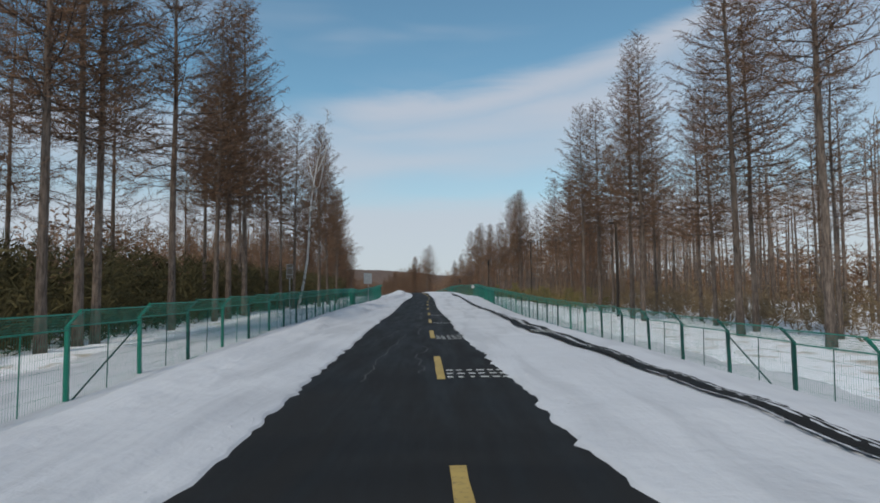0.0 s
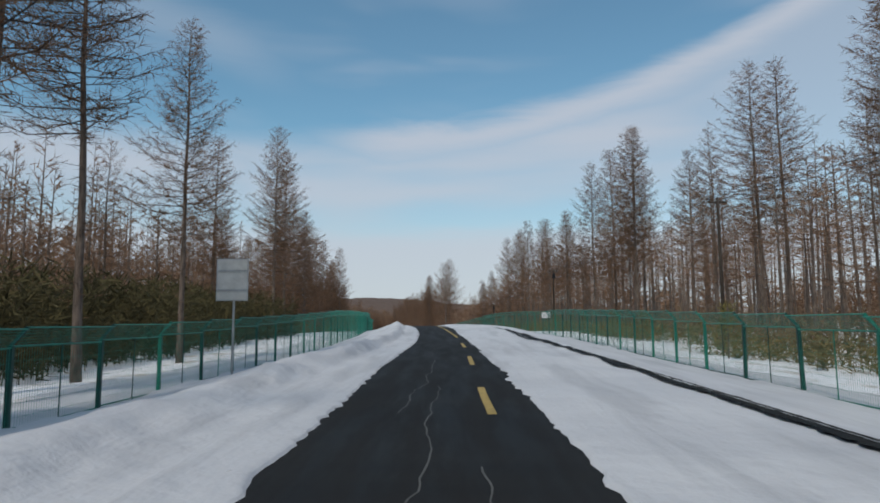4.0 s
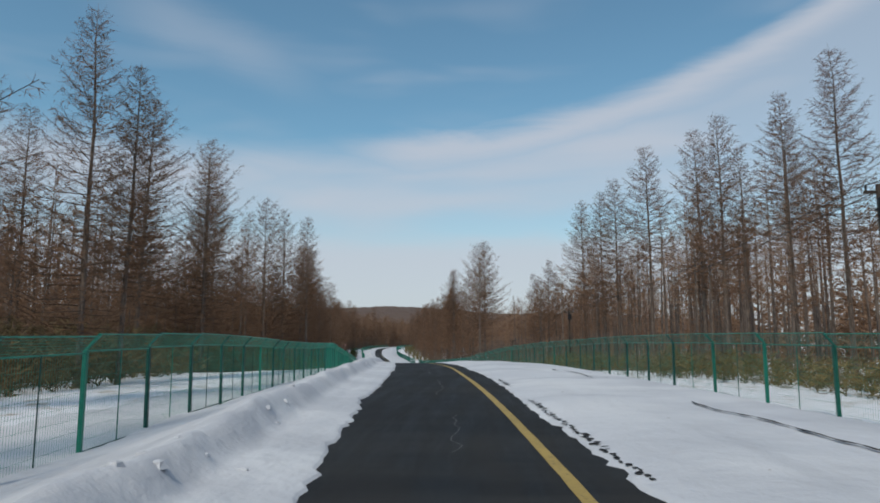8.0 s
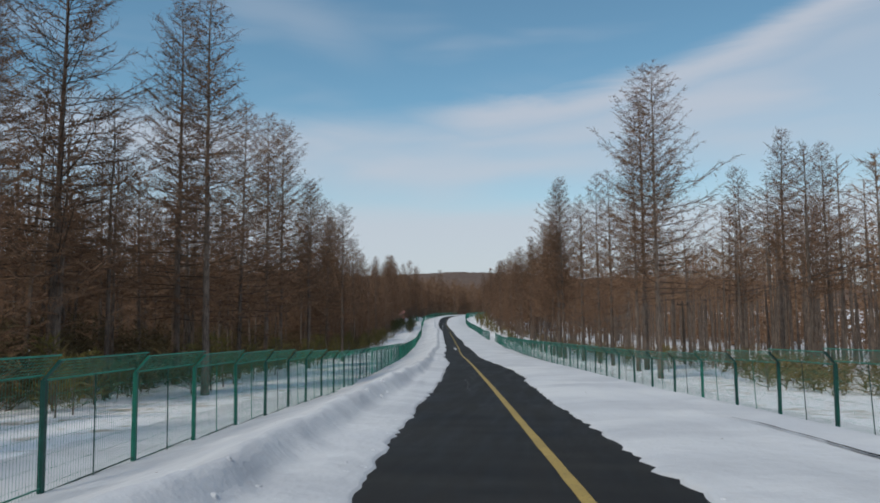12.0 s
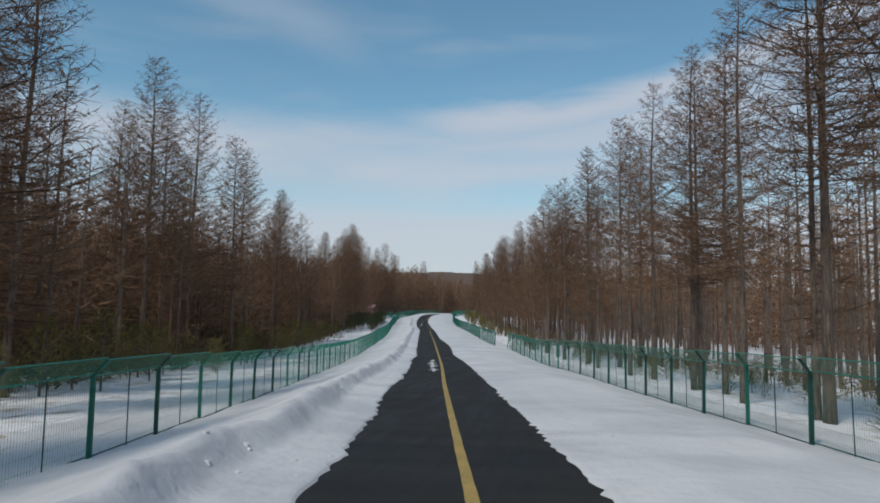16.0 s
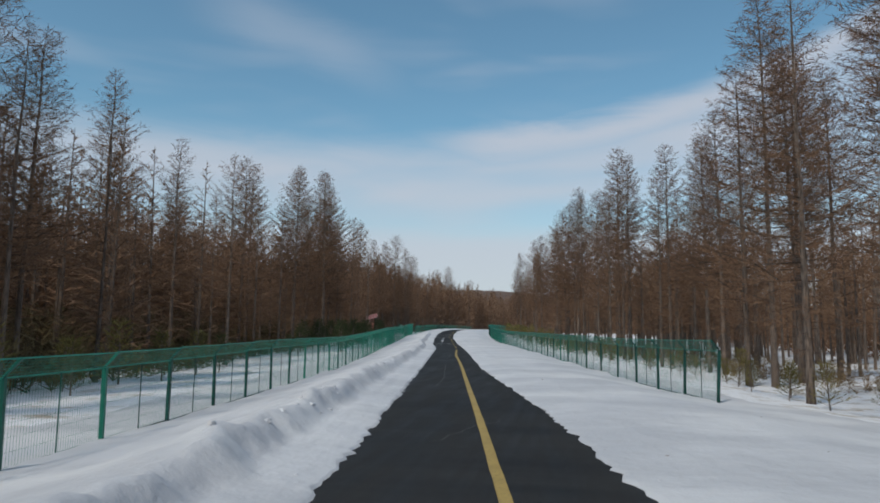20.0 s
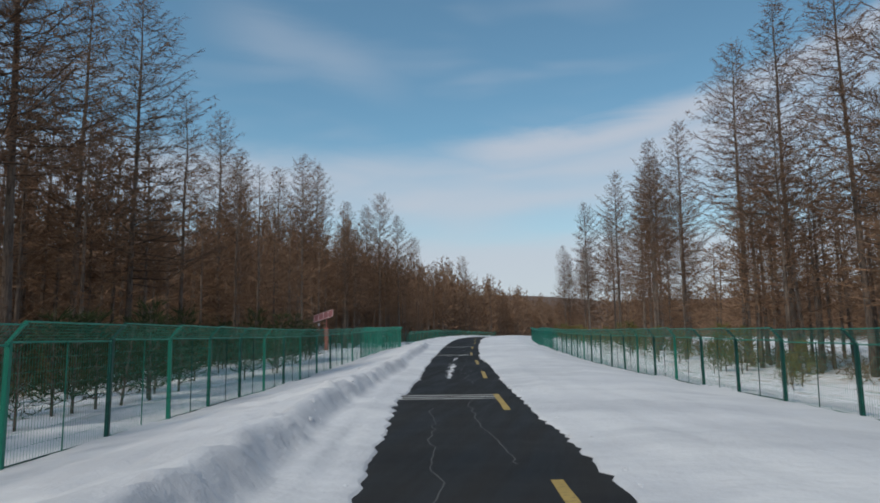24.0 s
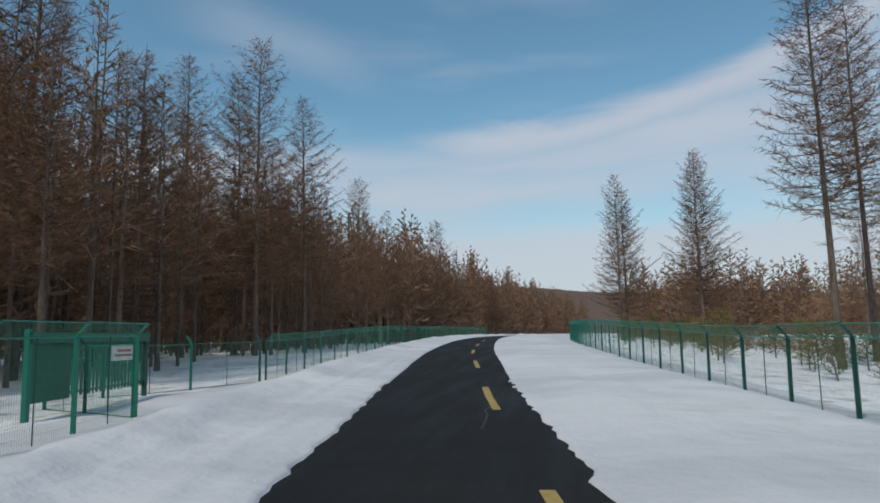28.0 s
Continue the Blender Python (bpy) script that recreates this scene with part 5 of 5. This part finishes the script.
# solar lamp
lamp = thing("solar_lamp", "red-brown solar camera pole with a tilted panel", "solar pole")
place(lamp, 449.4, -15.9)
g = Geo()
g.tube([(0, 0, -0.4), (0, 0, 2.5)], [0.23, 0.23], 12)
part("post", g, RED, lamp, smooth=True)
g = Geo()
g.tube([(0, 0, 2.5), (0, 0, 3.7)], [0.06, 0.06], 8)
part("mast", g, RED, lamp)
tilt = Matrix.Translation((-0.35, 0, 3.8)) @ Euler((radians(37), radians(-17), 0)).to_matrix().to_4x4() @ Matrix.Diagonal((0.95, 0.95, 1, 1))


def tilted(lo, hi):
    gg = Geo()
    gg.box(lo, hi)
    gg.v = [tuple(tilt @ Vector(v)) for v in gg.v]
    return gg


pan = part("solar_panel", tilted((-1.15, -0.7, 0.0), (1.15, 0.7, 0.04)), PANEL, lamp, "tilted dark solar panel with faded red frame")
FRAME_RED = plain_material("faded_red_frame", (0.60, 0.40, 0.38), 0.5, 0.0, 0.2)
for x0, x1, y0, y1 in ((-1.17, 1.17, -0.73, -0.69), (-1.17, 1.17, 0.69, 0.73), (-1.18, -1.14, -0.7, 0.7), (1.14, 1.18, -0.7, 0.7), (-0.02, 0.02, -0.69, 0.69), (-0.6, -0.56, -0.69, 0.69), (0.56, 0.6, -0.69, 0.69)):
    part("panel_frame", tilted((x0, y0, -0.02), (x1, y1, 0.055)), FRAME_RED, pan)
g = Geo()
g.tube([(0, 0, 3.0), (-0.95, 0, 3.05)], [0.04, 0.03], 6)
arm = part("camera_arm", g, RED, lamp)
g = Geo()
g.tube([(-0.85, 0, 3.05), (-0.85, 0, 2.85), (-0.85, 0, 2.72)], [0.05, 0.12, 0.05], 10)
part("camera_dome", g, WHITE_SIGN, arm)

# gate of sheet metal and slats behind the fence's end
gate = thing("gate", "green sheet-metal and slat gate with a small notice", "gate")
gp, ge = spot(454.2, -11.1), spot(461.0, -11.3)
gx = Vector((ge.x - gp.x, ge.y - gp.y, 0))
gl = gx.length / 4.4
gx.normalize()
gate.matrix_basis = Matrix(((gx.x * gl, -gx.y, 0, gp.x), (gx.y * gl, gx.x, 0, gp.y), (0, 0, 1.12, gp.z), (0, 0, 0, 1)))
for x in (0.0, 4.4):
    g = Geo()
    g.box((x - 0.06, -0.06, -0.4), (x + 0.06, 0.06, 2.1))
    part("gate_post", g, GREEN_DARK, gate)
g = Geo()
g.box((0.1, -0.012, 0.42), (1.3, 0.012, 1.75))
sheet = part("sheet_panel", g, SHEET_GREEN, gate)
for z in (0.75, 1.1, 1.45):
    g = Geo()
    g.box((0.1, -0.03, z - 0.012), (1.3, -0.0125, z + 0.012))
    part("rib", g, SHEET_GREEN, sheet)
for k in range(20):
    x = 1.36 + k * 0.148
    g = Geo()
    g.box((x, -0.012, 0.45), (x + 0.075, 0.012, 1.68))
    part("slat", g, SHEET_GREEN, gate)
for z in (0.55, 1.72):
    g = Geo()
    g.box((0.05, 0.0125, z - 0.03), (4.36, 0.05, z + 0.03))
    part("gate_rail", g, GREEN_DARK, gate)
g = Geo()
g.box((0.0, -0.16, 1.78), (4.4, 0.10, 2.02))
part("top_hood", g, SHEET_GREEN, gate)
g = Geo()
g.box((2.75, -0.055, 1.25), (3.75, -0.04, 1.68))
note = part("notice", g, WHITE_SIGN, gate, "white notice with red lettering bars")
for k, (x0, x1, z) in enumerate(((3.0, 3.6, 1.53), (2.9, 3.65, 1.40))):
    g = Geo()
    g.box((x0, -0.06, z - 0.035), (x1, -0.0555, z + 0.035))
    part("lettering_bar", g, RED_INK, note)

# ---- far hills ----


def hill(name, start, end, heights, seed, thick=260.0):
    """A long wooded ridge with a bristly skyline."""
    random.seed(seed)
    a, b = Vector(start), Vector(end)
    d = (b - a)
    back = Vector((d.y, -d.x, 0)).normalized()
    cols, rws = 260, 26
    v, f = [], []
    hs = np.interp(np.linspace(0, 1, cols + 1), np.linspace(0, 1, len(heights)), heights)
    for i in range(cols + 1):
        for j in range(rws + 1):
            t, s = i / cols, j / rws
            p = a + d * t + back * (s * thick)
            shape = math.sin(min(s * 1.25, 1.0) * math.pi / 2)
            z = hs[i] * shape + hs[i] * 0.10 * bumps(p.x, p.y, 0.006, seed) + random.uniform(0, 2.6) - 8 * (j == 0)
            v.append((p.x, p.y, z))
    w = rws + 1
    for i in range(cols):
        for j in range(rws):
            f.append((i * w + j, i * w + j + 1, (i + 1) * w + j + 1, (i + 1) * w + j))
    m = bpy.data.meshes.new(name)
    m.from_pydata(v, [], f)
    m.materials.append(HILL)
    m.update()
    tagged(new(name, m), "distant low hill covered in brown winter forest", "hill", kind="structure")


hill("backdrop", (520, 1300, 0), (-1150, 1150, 0), (48, 52, 58, 62, 76, 70, 82, 66, 72, 60, 50), 4)


hill("hillside", (-170, 200, 0), (-235, 560, 0), (6, 24, 32, 34, 30, 30, 26, 20, 6), 6, -120.0)


# ---- crumbs of snow and bits of twig ----
def scattered(name, label, category, mat, places, sizes, seed, flat=0.7):
    rnd = random.Random(seed)
    g = Geo()
    for q, u in places:
        p = spot(q, u)
        r = rnd.uniform(*sizes)
        k = len(g.v)
        ring = 6
        turn = rnd.uniform(0, 6.28)
        for h, w in ((-0.9, 1.0), (0.25, 0.8)):
            for j in range(ring):
                a = turn + 6.283 * j / ring
                m = r * w * rnd.uniform(0.7, 1.2)
                g.v.append((p.x + math.cos(a) * m, p.y + math.sin(a) * m * rnd.uniform(0.8, 1.5), p.z + h * r * flat))
        g.v.append((p.x, p.y, p.z + r * flat * 0.55))
        for j in range(ring):
            i = (j + 1) % ring
            g.f.append((k + j, k + i, k + ring + i, k + ring + j))
            g.f.append((k + ring + j, k + ring + i, k + 2 * ring))
    tagged(new(name, g.mesh(name, mat)), label, category, kind="stuff")


rnd = random.Random(55)
bank = []
for k in range(700):
    q = rnd.uniform(100, 440)
    if bumps(q, 1.0, 0.13) > -0.05:
        bank.append((q, float(left_edge(q)) - rnd.gauss(1.35, 0.28)))
scattered("snow_clump", "broken clumps of ploughed snow on the bank", "snow", SNOW, bank, (0.025, 0.085), 56)
rim = []
for k in range(700):
    q = rnd.uniform(2, 445)
    rim.append((q, float(left_edge(q)) - rnd.uniform(0.02, 0.35)) if k % 2 else (q, float(right_edge(q)) + rnd.uniform(0.02, 0.35)))
scattered("snow_crumb", "small crumbs of snow along the road's edge", "snow", SNOW, rim, (0.012, 0.04), 57)
bits = []
for k in range(160):
    q = rnd.uniform(100, 445)
    bits.append((q, float(right_edge(q)) + rnd.uniform(0.8, 5.5)) if k % 3 else (q, float(left_edge(q)) - rnd.uniform(1.8, 4.5)))
scattered("bark_chip", "dark chips of bark and twig on the snow", "debris", BARK, bits, (0.012, 0.04), 58, 0.3)
